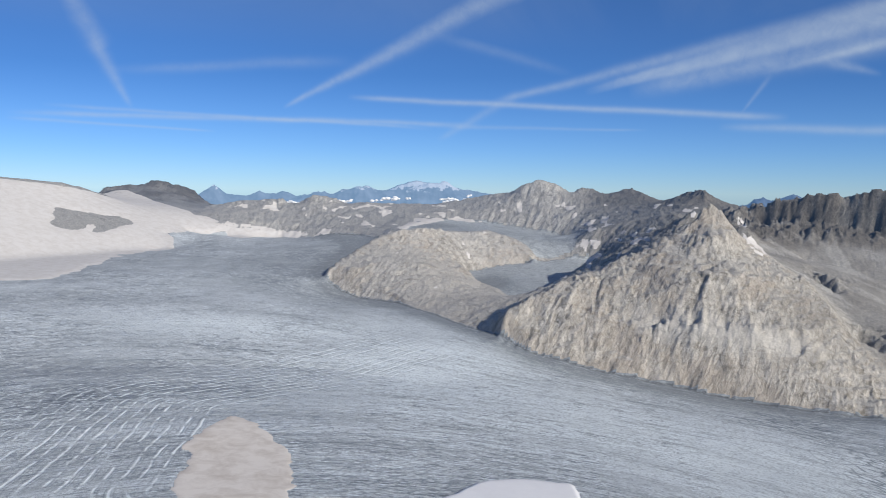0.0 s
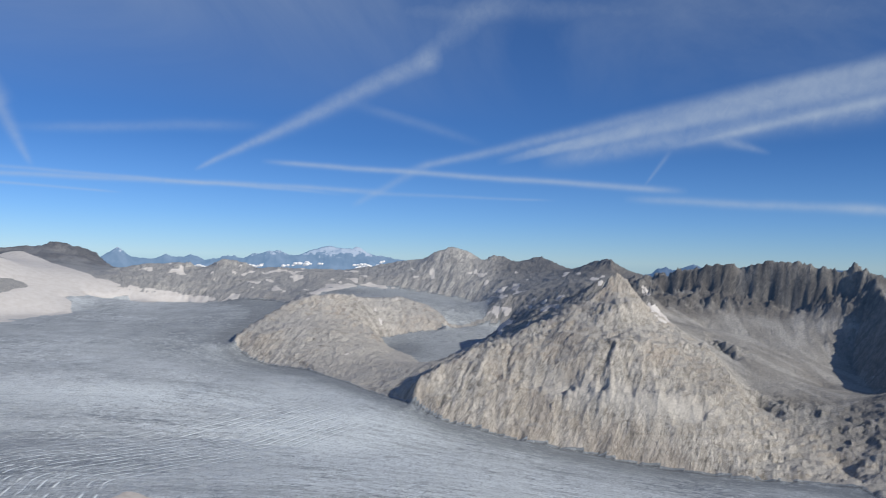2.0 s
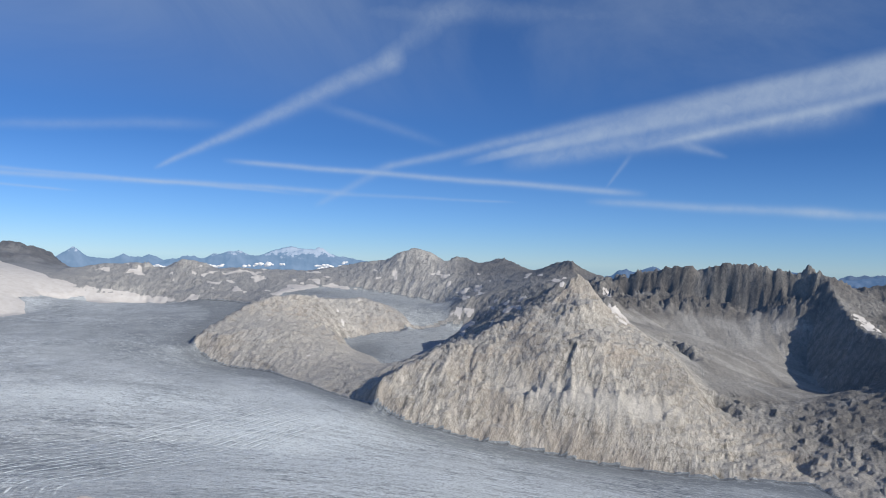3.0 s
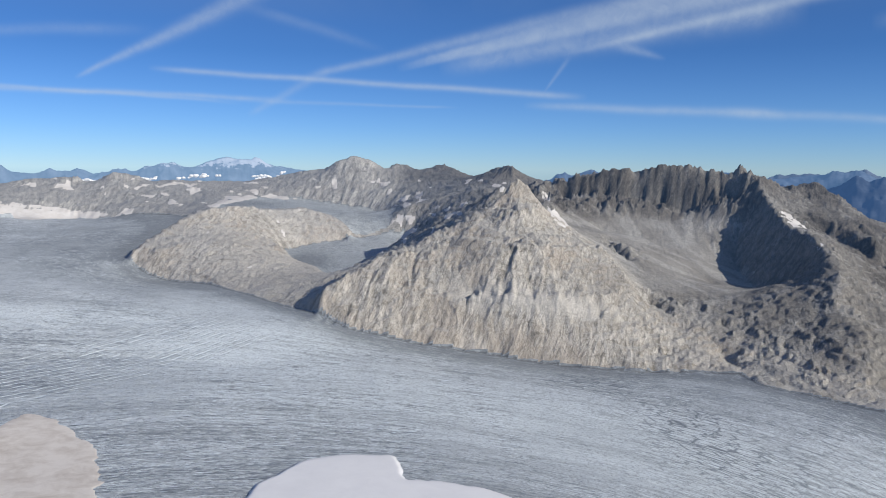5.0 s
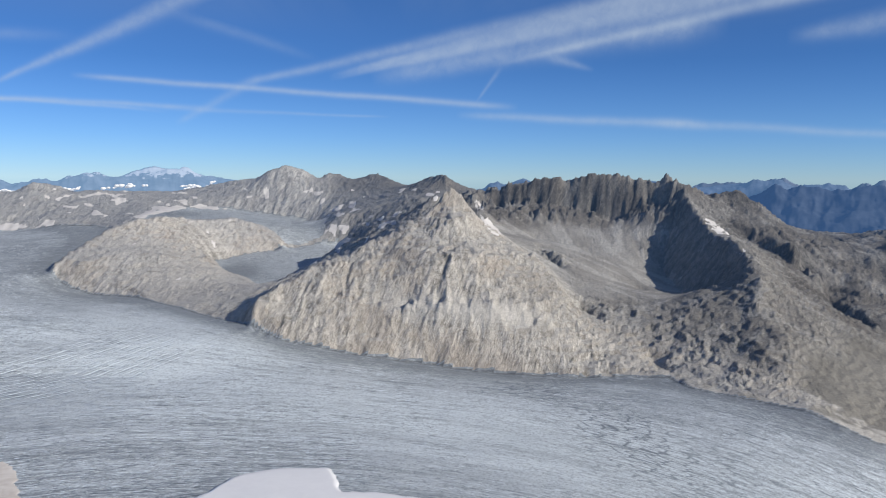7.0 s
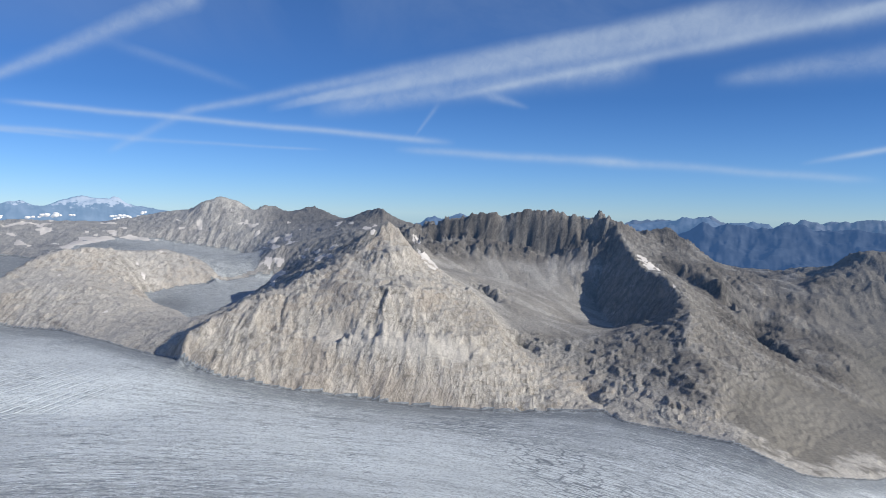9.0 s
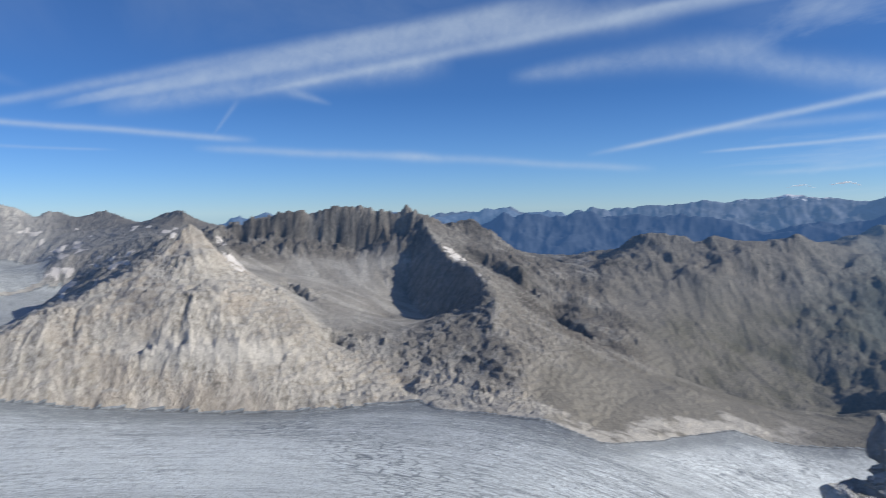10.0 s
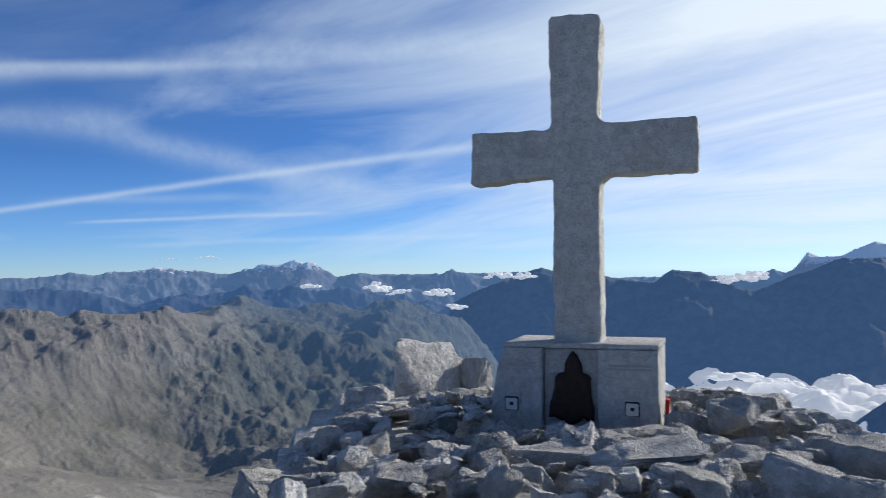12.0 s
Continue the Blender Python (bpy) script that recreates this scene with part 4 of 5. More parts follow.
CRACKED = np.clip(spot(-22.5, 1380, 90, 70) + spot(-33, 1080, 130, 130) + spot(-29, 1230, 80, 90) + 0.8 * spot(-1, 860, 160, 60) + spot(25.5, 1250, 60, 90), 0, 1)
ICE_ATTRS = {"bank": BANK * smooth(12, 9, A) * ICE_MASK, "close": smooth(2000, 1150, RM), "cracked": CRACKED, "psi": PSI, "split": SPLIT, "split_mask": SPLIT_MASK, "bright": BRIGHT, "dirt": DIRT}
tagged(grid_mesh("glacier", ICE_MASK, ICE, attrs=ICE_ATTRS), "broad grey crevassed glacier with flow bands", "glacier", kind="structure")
tagged(grid_mesh("hanging_glacier", HANG_MASK, ICE, attrs=ICE_ATTRS), "small grey hanging glacier between rock knolls", "glacier", kind="structure")

# the land behind, out of sight, which closes the ring
back_az = np.linspace(34.0, 238.0, 90)
left, right = sampled(COARSE, np.array([60.0]), np.log(np.maximum(FR, R0)))[:, 0], sampled(COARSE, np.array([-146.0]), np.log(np.maximum(FR, R0)))[:, 0]
first, last = Z[:, 0], Z[:, -1]
ring = np.empty((len(FR), len(back_az)))
for c, az in enumerate(back_az):
    w1, w2 = smooth(34, 64, az), smooth(64, 208, az)
    w3 = smooth(208, 238, az)
    ring[:, c] = (first * (1 - w1) + w1 * (left * (1 - w2) + right * w2)) * (1 - w3) + w3 * last
near = FR < R0
aa, rr = np.meshgrid(back_az, FR)
ring[near] = near_ground(((aa + 180) % 360 - 180)[near], rr[near])
ring[near, 0], ring[near, -1] = first[near], last[near]
i, j = np.meshgrid(np.arange(len(FR) - 1), np.arange(len(back_az) - 1), indexing="ij")
k = (i * len(back_az) + j).ravel()
co = np.stack([(-np.sin(np.radians(aa)) * rr).ravel(), (np.cos(np.radians(aa)) * rr).ravel(), ring.ravel()], 1)
tagged(mesh_from("ground", co, np.stack([k, k + 1, k + 1 + len(back_az), k + len(back_az)], 1), ROCK), "grey rock slopes around the summit", "ground", kind="structure")

# ---- snow ----
EL = np.degrees(np.arctan2(Z - EYE, RM))


def box_mean(v, n):
    for axis in (0, 1):
        p = np.pad(v, [(n + 1, n) if a == axis else (0, 0) for a in (0, 1)], mode="edge").cumsum(axis)
        v = (np.take(p, range(2 * n + 1, p.shape[axis]), axis) - np.take(p, range(0, p.shape[axis] - 2 * n - 1), axis)) / (2 * n + 1)
    return v


Z_SOFT = box_mean(box_mean(Z.astype(np.float64), 3), 3)
RAG = WOB + 0.6 * fractal(X, Y, 14, 3, 0.6, 15)


def snow_sheet(name, mask, mat, label, thick, kind="structure", soft=True):
    m = blurred(mask, 1)
    edge = smooth(0.25, 1.0, blurred(mask, 2))
    z = (Z_SOFT * edge + Z * (1 - edge) if soft else Z) + thick * edge - 0.8 * (m < 0.3) + 0.15
    return tagged(grid_mesh(name, m > 0.05, mat, z=z), label, "snow", kind=kind)


def lies_in(outline, low, high, wander=1.0):
    az, el = A + RAG * 0.8 * wander, EL + RAG * 0.25 * wander
    hit = np.zeros(az.shape, dtype=bool)
    for (x1, y1), (x2, y2) in zip(outline, outline[1:] + outline[:1]):
        if y1 != y2:
            hit ^= ((y1 > el) != (y2 > el)) & (az < (x2 - x1) * (el - y1) / (y2 - y1) + x1)
    return hit & (RM > low) & (RM < high)


bare = fractal(X, Y, 150, 4, 0.6, 55)
field = lies_in([(35, 4.5), (26.9, 2.0), (24.3, 0.5), (22.7, -0.3), (20.8, -1.0), (19.2, -1.5), (17, -2.3), (12.7, -2.95), (10.3, -3.15), (13.2, -3.35),
                 (16.1, -3.35), (18.9, -2.9), (20.8, -2.95), (20.0, -3.4), (20.3, -4.1), (21.7, -4.25), (23.3, -4.45), (26.5, -5.6), (35, -7.5)], 2300, 4200)
outcrop = lies_in([(27.5, -1.2), (24.3, -1.8), (22.7, -2.0), (22.3, -2.5), (23.5, -2.8), (25.0, -3.0), (27.5, -2.6)], 2300, 4200)
snow_sheet("snowfield", field & ~(outcrop & (fractal(A * 40 + Z, Z * 2.5, 90, 4, 0.65, 57) > -0.16)) & ((bare < 0.33) | (A > 22)), SNOW, "old white snowfield on the glacier shoulder", 2.5)
snow_sheet("snow_dome", lies_in([(4.5, -27), (3.0, -23.3), (1.4, -21.7), (-1.4, -20.6), (-4.7, -20.1), (-8.5, -20.3), (-9.1, -21.9), (-11.5, -22.0), (-15.3, -22.5),
                                 (-20.0, -23.7), (-21, -27)], 600, 1200, 0.9), SNOW_CLEAN, "clean white snow dome at the glacier edge", 3.5)
snow_sheet("dusty_snow", lies_in([(20.5, -22), (19.4, -18.5), (18.9, -17.1), (17.2, -15.8), (15.4, -15.8), (13.4, -17.2), (12.1, -18.7), (12.5, -22.1), (12.6, -26), (20, -26)], 600, 1400, 1.8),
           SNOW_DUSTY, "dusty beige old snow patch on the ice", 0.5)
snow_sheet("snow_rim", lies_in([(4.9, -2.95), (3.2, -2.05), (1.2, -1.92), (-1.5, -2.05), (-1.5, -2.12), (1.2, -2.08), (3.0, -2.35)], 2900, 3500), SNOW, "snow rim above the hanging glacier", 2.0)
snow_sheet("gully_snow", lies_in([(-18.95, -1.5), (-19.35, -1.7), (-19.9, -3.0), (-20.9, -3.95), (-20.5, -4.1), (-19.45, -3.0)], 1950, 2950, 0.25), SNOW, "snow strip in the gully beside the peak", 1.5)
snow_sheet("gully_snow", lies_in([(-34.6, -2.6), (-35.4, -2.8), (-37.6, -4.8), (-37.2, -5.0)], 1950, 2600, 0.2), SNOW, "snow strip along the rock spur", 1.5)
veins = np.abs(fractal(A * 24 + Z * 0.6, Z * 1.5 - A * 3, 74, 4, 0.6, 87))
lying = fractal(X, Y, 240, 3, 0.6, 89) + 0.12 * smooth(1, -3, A) + 0.10 * smooth(-6, -9, A)
veined = (owned("round_peak", "low_ridge") & (lying > -0.05) & (veins < 0.036)) | (owned("knoll") & (lying > 0.03) & (veins < 0.016))
snow_sheet("snow_streaks", veined & ~ANY_ICE & (EL < -0.7) & (A < 16) & (RM > 2100) & (A > -16.5), SNOW, "thin snow streaks left on the granite", 0.8, "stuff", False)


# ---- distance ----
def haze_material(name, rock, haze_glow, amount, snow=None):
    """Far ranges: rock with blue distance haze painted in as an even glow."""
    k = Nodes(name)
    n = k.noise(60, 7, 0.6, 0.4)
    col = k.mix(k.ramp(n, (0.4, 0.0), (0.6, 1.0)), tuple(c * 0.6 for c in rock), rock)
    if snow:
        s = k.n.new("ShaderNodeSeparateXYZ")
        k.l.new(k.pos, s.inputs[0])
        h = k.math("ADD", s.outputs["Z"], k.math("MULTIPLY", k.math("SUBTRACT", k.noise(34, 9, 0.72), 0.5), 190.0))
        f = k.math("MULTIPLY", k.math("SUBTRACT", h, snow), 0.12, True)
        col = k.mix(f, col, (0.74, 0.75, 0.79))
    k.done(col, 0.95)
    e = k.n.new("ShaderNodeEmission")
    e.inputs["Color"].default_value = (*haze_glow, 1)
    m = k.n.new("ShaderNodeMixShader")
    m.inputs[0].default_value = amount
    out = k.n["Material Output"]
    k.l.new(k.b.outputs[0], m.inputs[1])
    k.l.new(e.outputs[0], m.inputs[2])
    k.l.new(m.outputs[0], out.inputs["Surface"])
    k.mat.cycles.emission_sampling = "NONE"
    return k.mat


FARS = {}
FARS["far_north"] = ((18.53, -0.50, 4700), (17.92, -0.15, 4700), (17.27, 0.23, 4700), (16.48, -0.22, 4700), (15.45, -0.44, 4700), (13.96, -0.55, 4700), (12.64, -0.07, 4700), (11.68, -0.46, 4700), (10.53, -0.25, 4700), (9.36, -0.32, 4700), (8.27, 0.09, 4700), (6.89, 0.17, 4700), (6.00, -0.09, 4700), (4.90, 0.19, 4700), (4.34, 0.50, 4700), (3.78, 0.62, 4700), (3.22, 0.74, 4700), (2.29, 0.60, 4700), (1.16, 0.53, 4700), (0.60, 0.27, 4700), (-0.74, 0.16, 4700), (-1.51, -0.11, 4700), (-3.07, -0.33, 4700))
FARS["far_middle"] = ((-19.11, -0.71, 4700), (-20.72, -0.56, 4700), (-22.31, 0.08, 4700), (-23.30, -0.33, 4700), (-25.48, -0.73, 4700), (-31.56, -0.08, 4700), (-33.05, -0.74, 4700), (-34.49, -0.44, 4700), (-36.25, -0.29, 4700), (-37.98, -0.18, 4700), (-39.33, -0.26, 4700), (-40.33, -0.55, 4700), (-40.98, -0.30, 4700), (-43.21, -0.45, 4700))
FARS["far_east"] = ((-34.49, -0.38, 4800), (-36.72, -0.46, 4800), (-38.96, -0.29, 4800), (-40.78, -0.47, 4800), (-43.00, -0.66, 4800), (-45.42, -0.41, 4800), (-47.02, -0.06, 4800), (-48.99, -0.13, 4800), (-50.94, -0.27, 4800), (-52.86, 0.14, 4800), (-54.75, 0.27, 4800), (-56.97, 0.38, 4800), (-58.77, 0.62, 4800), (-61.22, 0.30, 4800), (-63.25, 0.07, 4800), (-65.23, 0.51, 4800), (-66.81, 0.30, 4800))
FARS["far_south"] = ((-53.96, 0.19, 4800), (-55.69, 0.40, 4800), (-58.90, 0.65, 4800), (-61.12, 0.24, 4800), (-62.62, 0.03, 4800), (-64.92, 0.41, 4800), (-66.48, 0.48, 4800), (-68.85, 0.54, 4800), (-70.45, -0.24, 4800), (-72.06, -0.06, 4800), (-75.30, -0.17, 4800), (-78.56, -0.20, 4800), (-82.63, -0.16, 4800), (-84.64, -0.38, 4800), (-89.01, -0.62, 4800), (-97.34, -0.67, 4800), (-101.57, -0.70, 4800))
FARS["near_blue"] = ((-32.85, -1.22, 4600), (-34.87, -1.08, 4600), (-38.53, -1.00, 4600), (-40.79, -0.35, 4600), (-42.18, -0.92, 4600), (-45.41, -0.74, 4600), (-48.59, -0.51, 4600), (-50.92, -1.06, 4600), (-53.21, -1.44, 4600), (-56.56, -1.73, 4600), (-59.45, -1.23, 4600), (-61.88, -1.48, 4600), (-64.55, -1.18, 4600), (-67.11, -1.06, 4600))
FARS["near_blue_east"] = ((-63.76, -2.74, 4560), (-67.26, -1.61, 4560), (-68.85, -1.23, 4560), (-71.24, -1.67, 4560), (-74.47, -2.31, 4560), (-76.91, -2.14, 4560), (-78.54, -2.36, 4560))
FARS["cloud_wall"] = ((-77.72, -3.16, 4500), (-78.54, -2.36, 4500), (-80.58, -1.36, 4500), (-82.21, -0.76, 4500), (-83.84, -0.17, 4500), (-85.05, 0.14, 4500), (-89.02, -0.42, 4500), (-91.34, -0.95, 4500), (-92.87, -0.96, 4500), (-94.02, -0.14, 4500), (-95.88, -0.36, 4500), (-97.69, -1.25, 4500), (-98.75, -1.82, 4500), (-100.87, -1.07, 4500), (-102.60, -0.33, 4500), (-104.60, 0.38, 4500), (-106.83, 0.35, 4500))
FARS["ice_summit"] = ((-100.87, -1.14, 4700), (-101.75, -0.33, 4700), (-102.62, 0.85, 4700), (-103.61, 0.39, 4700), (-104.60, 0.56, 4700), (-106.55, 1.43, 4700), (-107.10, 1.24, 4700))


def far_range(name, line, mat, label, jag, foot=-560.0, depth=850.0, extend=3.0):
    p = np.array(line, dtype=float)
    az = np.arange(p[0, 0] + extend, p[-1, 0] - extend, -0.07)
    el = np.interp(-az, -p[:, 0], p[:, 1])
    over = np.maximum(np.maximum(az - p[0, 0], p[-1, 0] - az), 0)
    top = EYE + p[0, 2] * np.tan(np.radians(el - over * 0.8)) + jag * (fractal(az * 10 + 7 * len(label), az * 0, 28.0, 6, 0.62, len(label), True) - 0.45)
    rows = 70
    s = np.linspace(0, 1, rows)[:, None]
    r = p[0, 2] - depth * s
    a = np.radians(az)[None, :]
    x, y = -np.sin(a) * r, np.cos(a) * r
    base = np.convolve(np.pad(top, 30, mode="edge"), np.ones(61) / 61, mode="valid")
    z = base[None, :] + (foot - base[None, :]) * s ** 0.85 + (top - base)[None, :] * (1 - s) ** 5
    z = z + np.minimum(1, 14 * s) * (150 * fractal(x + 60 * np.sin(y / 150), y, 560, 4, 0.45, 7, True) + 14 * fractal(x, y, 60, 3, 0.55, 9, True))
    n = len(az)
    verts = np.stack([x, y, z], 2).reshape(-1, 3)
    back = np.stack([-np.sin(a[0]) * (p[0, 2] + 60), np.cos(a[0]) * (p[0, 2] + 60), np.full(n, foot)], 1)
    verts = np.concatenate([back, verts])
    faces = [(i * n + j, (i + 1) * n + j, (i + 1) * n + j + 1, i * n + j + 1) for i in range(rows) for j in range(n - 1)]
    me = bpy.data.meshes.new(name)
    me.from_pydata(verts.tolist(), [], faces)
    me.polygons.foreach_set("use_smooth", [True] * len(faces))
    me.materials.append(mat)
    return tagged(new(name, me), label, "mountain range", kind="structure")


# glow colour of the haze painted over the far ranges
HAZE_GLOW = (0.15, 0.31, 0.60)
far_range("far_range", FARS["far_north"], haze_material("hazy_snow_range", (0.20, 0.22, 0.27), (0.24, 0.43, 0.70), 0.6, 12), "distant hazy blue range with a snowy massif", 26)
far_range("far_range", FARS["far_middle"], haze_material("hazy_range", (0.13, 0.16, 0.22), HAZE_GLOW, 0.42, 40), "distant hazy blue mountain range", 22)
far_range("far_range", FARS["far_east"], haze_material("hazy_range_east", (0.16, 0.18, 0.23), HAZE_GLOW, 0.34, 34), "distant blue range with small snow caps", 30)
far_range("far_range", FARS["far_south"], haze_material("hazy_range_south", (0.16, 0.18, 0.23), HAZE_GLOW, 0.34, 34), "distant blue range with small snow caps", 30)
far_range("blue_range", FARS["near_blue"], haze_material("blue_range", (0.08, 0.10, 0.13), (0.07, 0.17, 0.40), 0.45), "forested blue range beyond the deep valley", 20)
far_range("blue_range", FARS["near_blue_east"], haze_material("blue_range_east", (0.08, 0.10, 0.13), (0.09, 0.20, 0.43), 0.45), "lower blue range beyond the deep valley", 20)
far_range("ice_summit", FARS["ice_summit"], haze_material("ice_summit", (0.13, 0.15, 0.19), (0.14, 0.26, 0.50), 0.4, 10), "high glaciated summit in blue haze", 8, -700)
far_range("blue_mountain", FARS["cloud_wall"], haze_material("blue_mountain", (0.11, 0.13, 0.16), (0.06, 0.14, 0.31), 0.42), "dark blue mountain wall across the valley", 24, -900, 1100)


# ---- clouds ----
def cloud_material():
    """Cloud droplets pass light on: half scattered back, half through."""
    k = Nodes("cloud")
    k.done((1.0, 1.0, 1.0), 1.0, k.bump(k.noise(14, 6, 0.6), 4.0, 0.4), 0.0)
    t = k.n.new("ShaderNodeBsdfTranslucent")
    t.inputs["Color"].default_value = (0.96, 0.96, 0.98, 1)
    m = k.n.new("ShaderNodeMixShader")
    m.inputs[0].default_value = 0.18
    k.l.new(k.b.outputs[0], m.inputs[1])
    k.l.new(t.outputs[0], m.inputs[2])
    # white glow added to stand in for light scattered within the cloud
    e = k.n.new("ShaderNodeEmission")
    e.inputs["Color"].default_value = (0.86, 0.92, 1.0, 1)
    e.inputs["Strength"].default_value = 0.9
    m2 = k.n.new("ShaderNodeMixShader")
    m2.inputs[0].default_value = 0.3
    k.l.new(m.outputs[0], m2.inputs[1])
    k.l.new(e.outputs[0], m2.inputs[2])
    k.l.new(m2.outputs[0], k.n["Material Output"].inputs["Surface"])
    k.mat.cycles.emission_sampling = "NONE"
    return k.mat


CLOUD = cloud_material()


def cloud_bank(name, puffs, seed, label, flat=0.55, fine=2):
    """Heaped cloud: many bulging lobes in one mesh. puffs: yaw, height angle, distance, radius."""
    rng = random.Random(seed)
    bm = bmesh.new()
    for az, el, r, size in puffs:
        c = way(az, 0) * r
        c.z = EYE + r * math.tan(radians(el))
        for _ in range(6):
            s = size * rng.uniform(0.4, 0.8)
            lobe = bmesh.ops.create_icosphere(bm, subdivisions=fine, radius=s)["verts"]
            o = c + Vector((rng.gauss(0, 0.75) * size, rng.gauss(0, 0.75) * size, rng.uniform(-0.3, 0.35) * size * flat))
            for v in lobe:
                n = v.co.normalized()
                v.co *= 1 + 0.22 * noise.fractal(n * 2.2 + o * 0.01, 0.6, 2.0, 4)
                v.co.z *= flat
                v.co += o
    for f in bm.faces:
        f.smooth = True
    me = bpy.data.meshes.new(name)
    bm.to_mesh(me)
    bm.free()
    me.materials.append(CLOUD)
    return tagged(new(name, me), label, "cloud", kind="structure")


def cloud_sea():
    """The top of a cloud layer: domes parted by creases, thinning out at its shore."""
    az = np.arange(-90.0, -124.0, -0.13)
    r = np.exp(np.linspace(math.log(2300), math.log(4300), 170))
    a, d = np.meshgrid(az, r)
    x, y = -np.sin(np.radians(a)) * d, np.cos(np.radians(a)) * d
    wx, wy = x + 40 * perlin(x / 160, y / 160, 201), y + 40 * perlin(x / 160, y / 160, 202)
    heap = sum(np.abs(perlin(wx / s, wy / s, 210 + i)) * h for i, (s, h) in enumerate(((210, 85), (95, 36), (42, 12), (18, 3))))
    shore = smooth(-91.5, -97.0, a + 3 * perlin(x / 120, y / 120, 220)) * smooth(2300, 2600, d)
    z = -545 + heap * 1.5 - 130 * (1 - shore)
    n = len(az)
    i, j = np.meshgrid(np.arange(len(r) - 1), np.arange(n - 1), indexing="ij")
    k = (i * n + j).ravel()
    co = np.stack([x.ravel(), y.ravel(), z.ravel()], 1)
    return tagged(mesh_from("cloud_sea", co, np.stack([k, k + n, k + n + 1, k + 1], 1), CLOUD), "white sea of cloud filling the deep valley", "cloud", kind="structure")


cloud_sea()
cloud_bank("cloud", [(-96.6, -7.5, 3500, 30), (-97.6, -7.4, 3500, 40), (-98.6, -7.4, 3500, 46), (-99.7, -7.5, 3500, 44), (-100.8, -7.6, 3500, 34)], 2, "small white cloud above the cloud sea", 0.4)
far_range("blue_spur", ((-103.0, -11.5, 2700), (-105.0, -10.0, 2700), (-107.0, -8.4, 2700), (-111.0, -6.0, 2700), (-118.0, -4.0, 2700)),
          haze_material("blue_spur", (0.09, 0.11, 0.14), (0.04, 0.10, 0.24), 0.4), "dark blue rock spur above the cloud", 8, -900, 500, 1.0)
for az, el, s in ((-68.4, -0.95, 30), (-73.2, -1.0, 42), (-74.8, -1.45, 26), (-78.0, -1.6, 34), (-78.9, -2.6, 28), (-82.2, -0.35, 36), (-84.0, -0.6, 26),
                  (12.0, -0.95, 26), (9.4, -0.95, 26), (8.2, -0.85, 24), (5.0, -0.6, 30), (1.0, -0.6, 32), (-0.8, -0.55, 24), (-2.0, -0.45, 18),
                  (-20.6, -1.05, 26), (-21.8, -0.9, 24), (-97.6, -0.9, 30), (-99.2, -0.75, 36)):
    rng = random.Random(int(az * 10))
    cloud_bank("cloud", [(az + rng.gauss(0, 0.45), el + rng.gauss(0, 0.10), 4180 + rng.uniform(-60, 60), s * rng.uniform(0.25, 0.6) * (1.5 if az < -60 else 1.0)) for _ in range(6)], int(az * 10),
               "small white cloud hanging before the far range", 0.6)
for az, el, s in ((-61.6, 1.2, 15), (-59.0, 1.1, 10)):
    cloud_bank("cloud", [(az + d, el + 0.10 * math.cos(d * 2.6) + 0.03 * math.sin(d * 19), 4700, s * (0.75 - 0.5 * abs(d))) for d in (-0.75, -0.5, -0.25, 0, 0.2, 0.45, 0.7)], int(az * 10), "small fair-weather cloud above the far range", 0.6)


# ---- the summit and its cross ----
def at(az, el, r):
    a = radians(az)
    return Vector((-math.sin(a) * r, math.cos(a) * r, EYE + r * math.tan(radians(el))))


def part(name, bm, material, parent=None, label=""):
    """A bmesh as one mesh object, under a thing if there is one."""
    me = bpy.data.meshes.new(name)
    bm.to_mesh(me)
    bm.free()
    me.materials.append(material)
    ob = new(name, me)
    ob.parent = parent
    if label:
        tagged(ob, label)
    return ob


def stone_material(name, light, dark, speck, size, patina=None):
    """Coarse granite seen from close by: speckle, stains, a pitted face."""
    k = Nodes(name)
    stain = k.noise(size * 9, 6, 0.65, 0.5)
    mott = k.noise(size * 1.6, 8, 0.7, 0.4)
    spk = k.noise(size * 0.22, 4, 0.75)
    shade = k.n.new("ShaderNodeObjectInfo").outputs["Random"]
    col = k.mix(k.ramp(mott, (0.38, 0.0), (0.62, 1.0)), dark, light)
    col = k.mix(k.math("MULTIPLY", k.ramp(spk, (0.30, 1.0), (0.42, 0.0)), 0.4), col, speck)
    col = k.mix(k.math("MULTIPLY", k.ramp(spk, (0.56, 0.0), (0.70, 1.0)), 0.5), col, tuple(min(1, c * 1.3) for c in light))
    col = k.mix(k.math("MULTIPLY", k.ramp(stain, (0.50, 0.0), (0.68, 1.0)), 0.55), col, patina or tuple(c * 0.6 for c in dark))
    if patina is None:
        col = k.mix(k.math("MULTIPLY", shade, 0.30), col, dark)
    if patina:
        tool = k.noise(size, 5, 0.65, 0.3, stretch=(1.0, 1.0, 5.0))
        col = k.mix(k.math("MULTIPLY", k.ramp(tool, (0.36, 1.0), (0.46, 0.0)), 0.18), col, speck)
    nrm = k.bump(k.noise(size * 4, 6, 0.7, 0.6), size * 1.6, 0.9)
    nrm = k.bump(mott, size * 1.1, 0.9, nrm)
    nrm = k.bump(spk, size * 0.10, 0.8, nrm)
    return k.done(col, 0.88, nrm, 0.25)


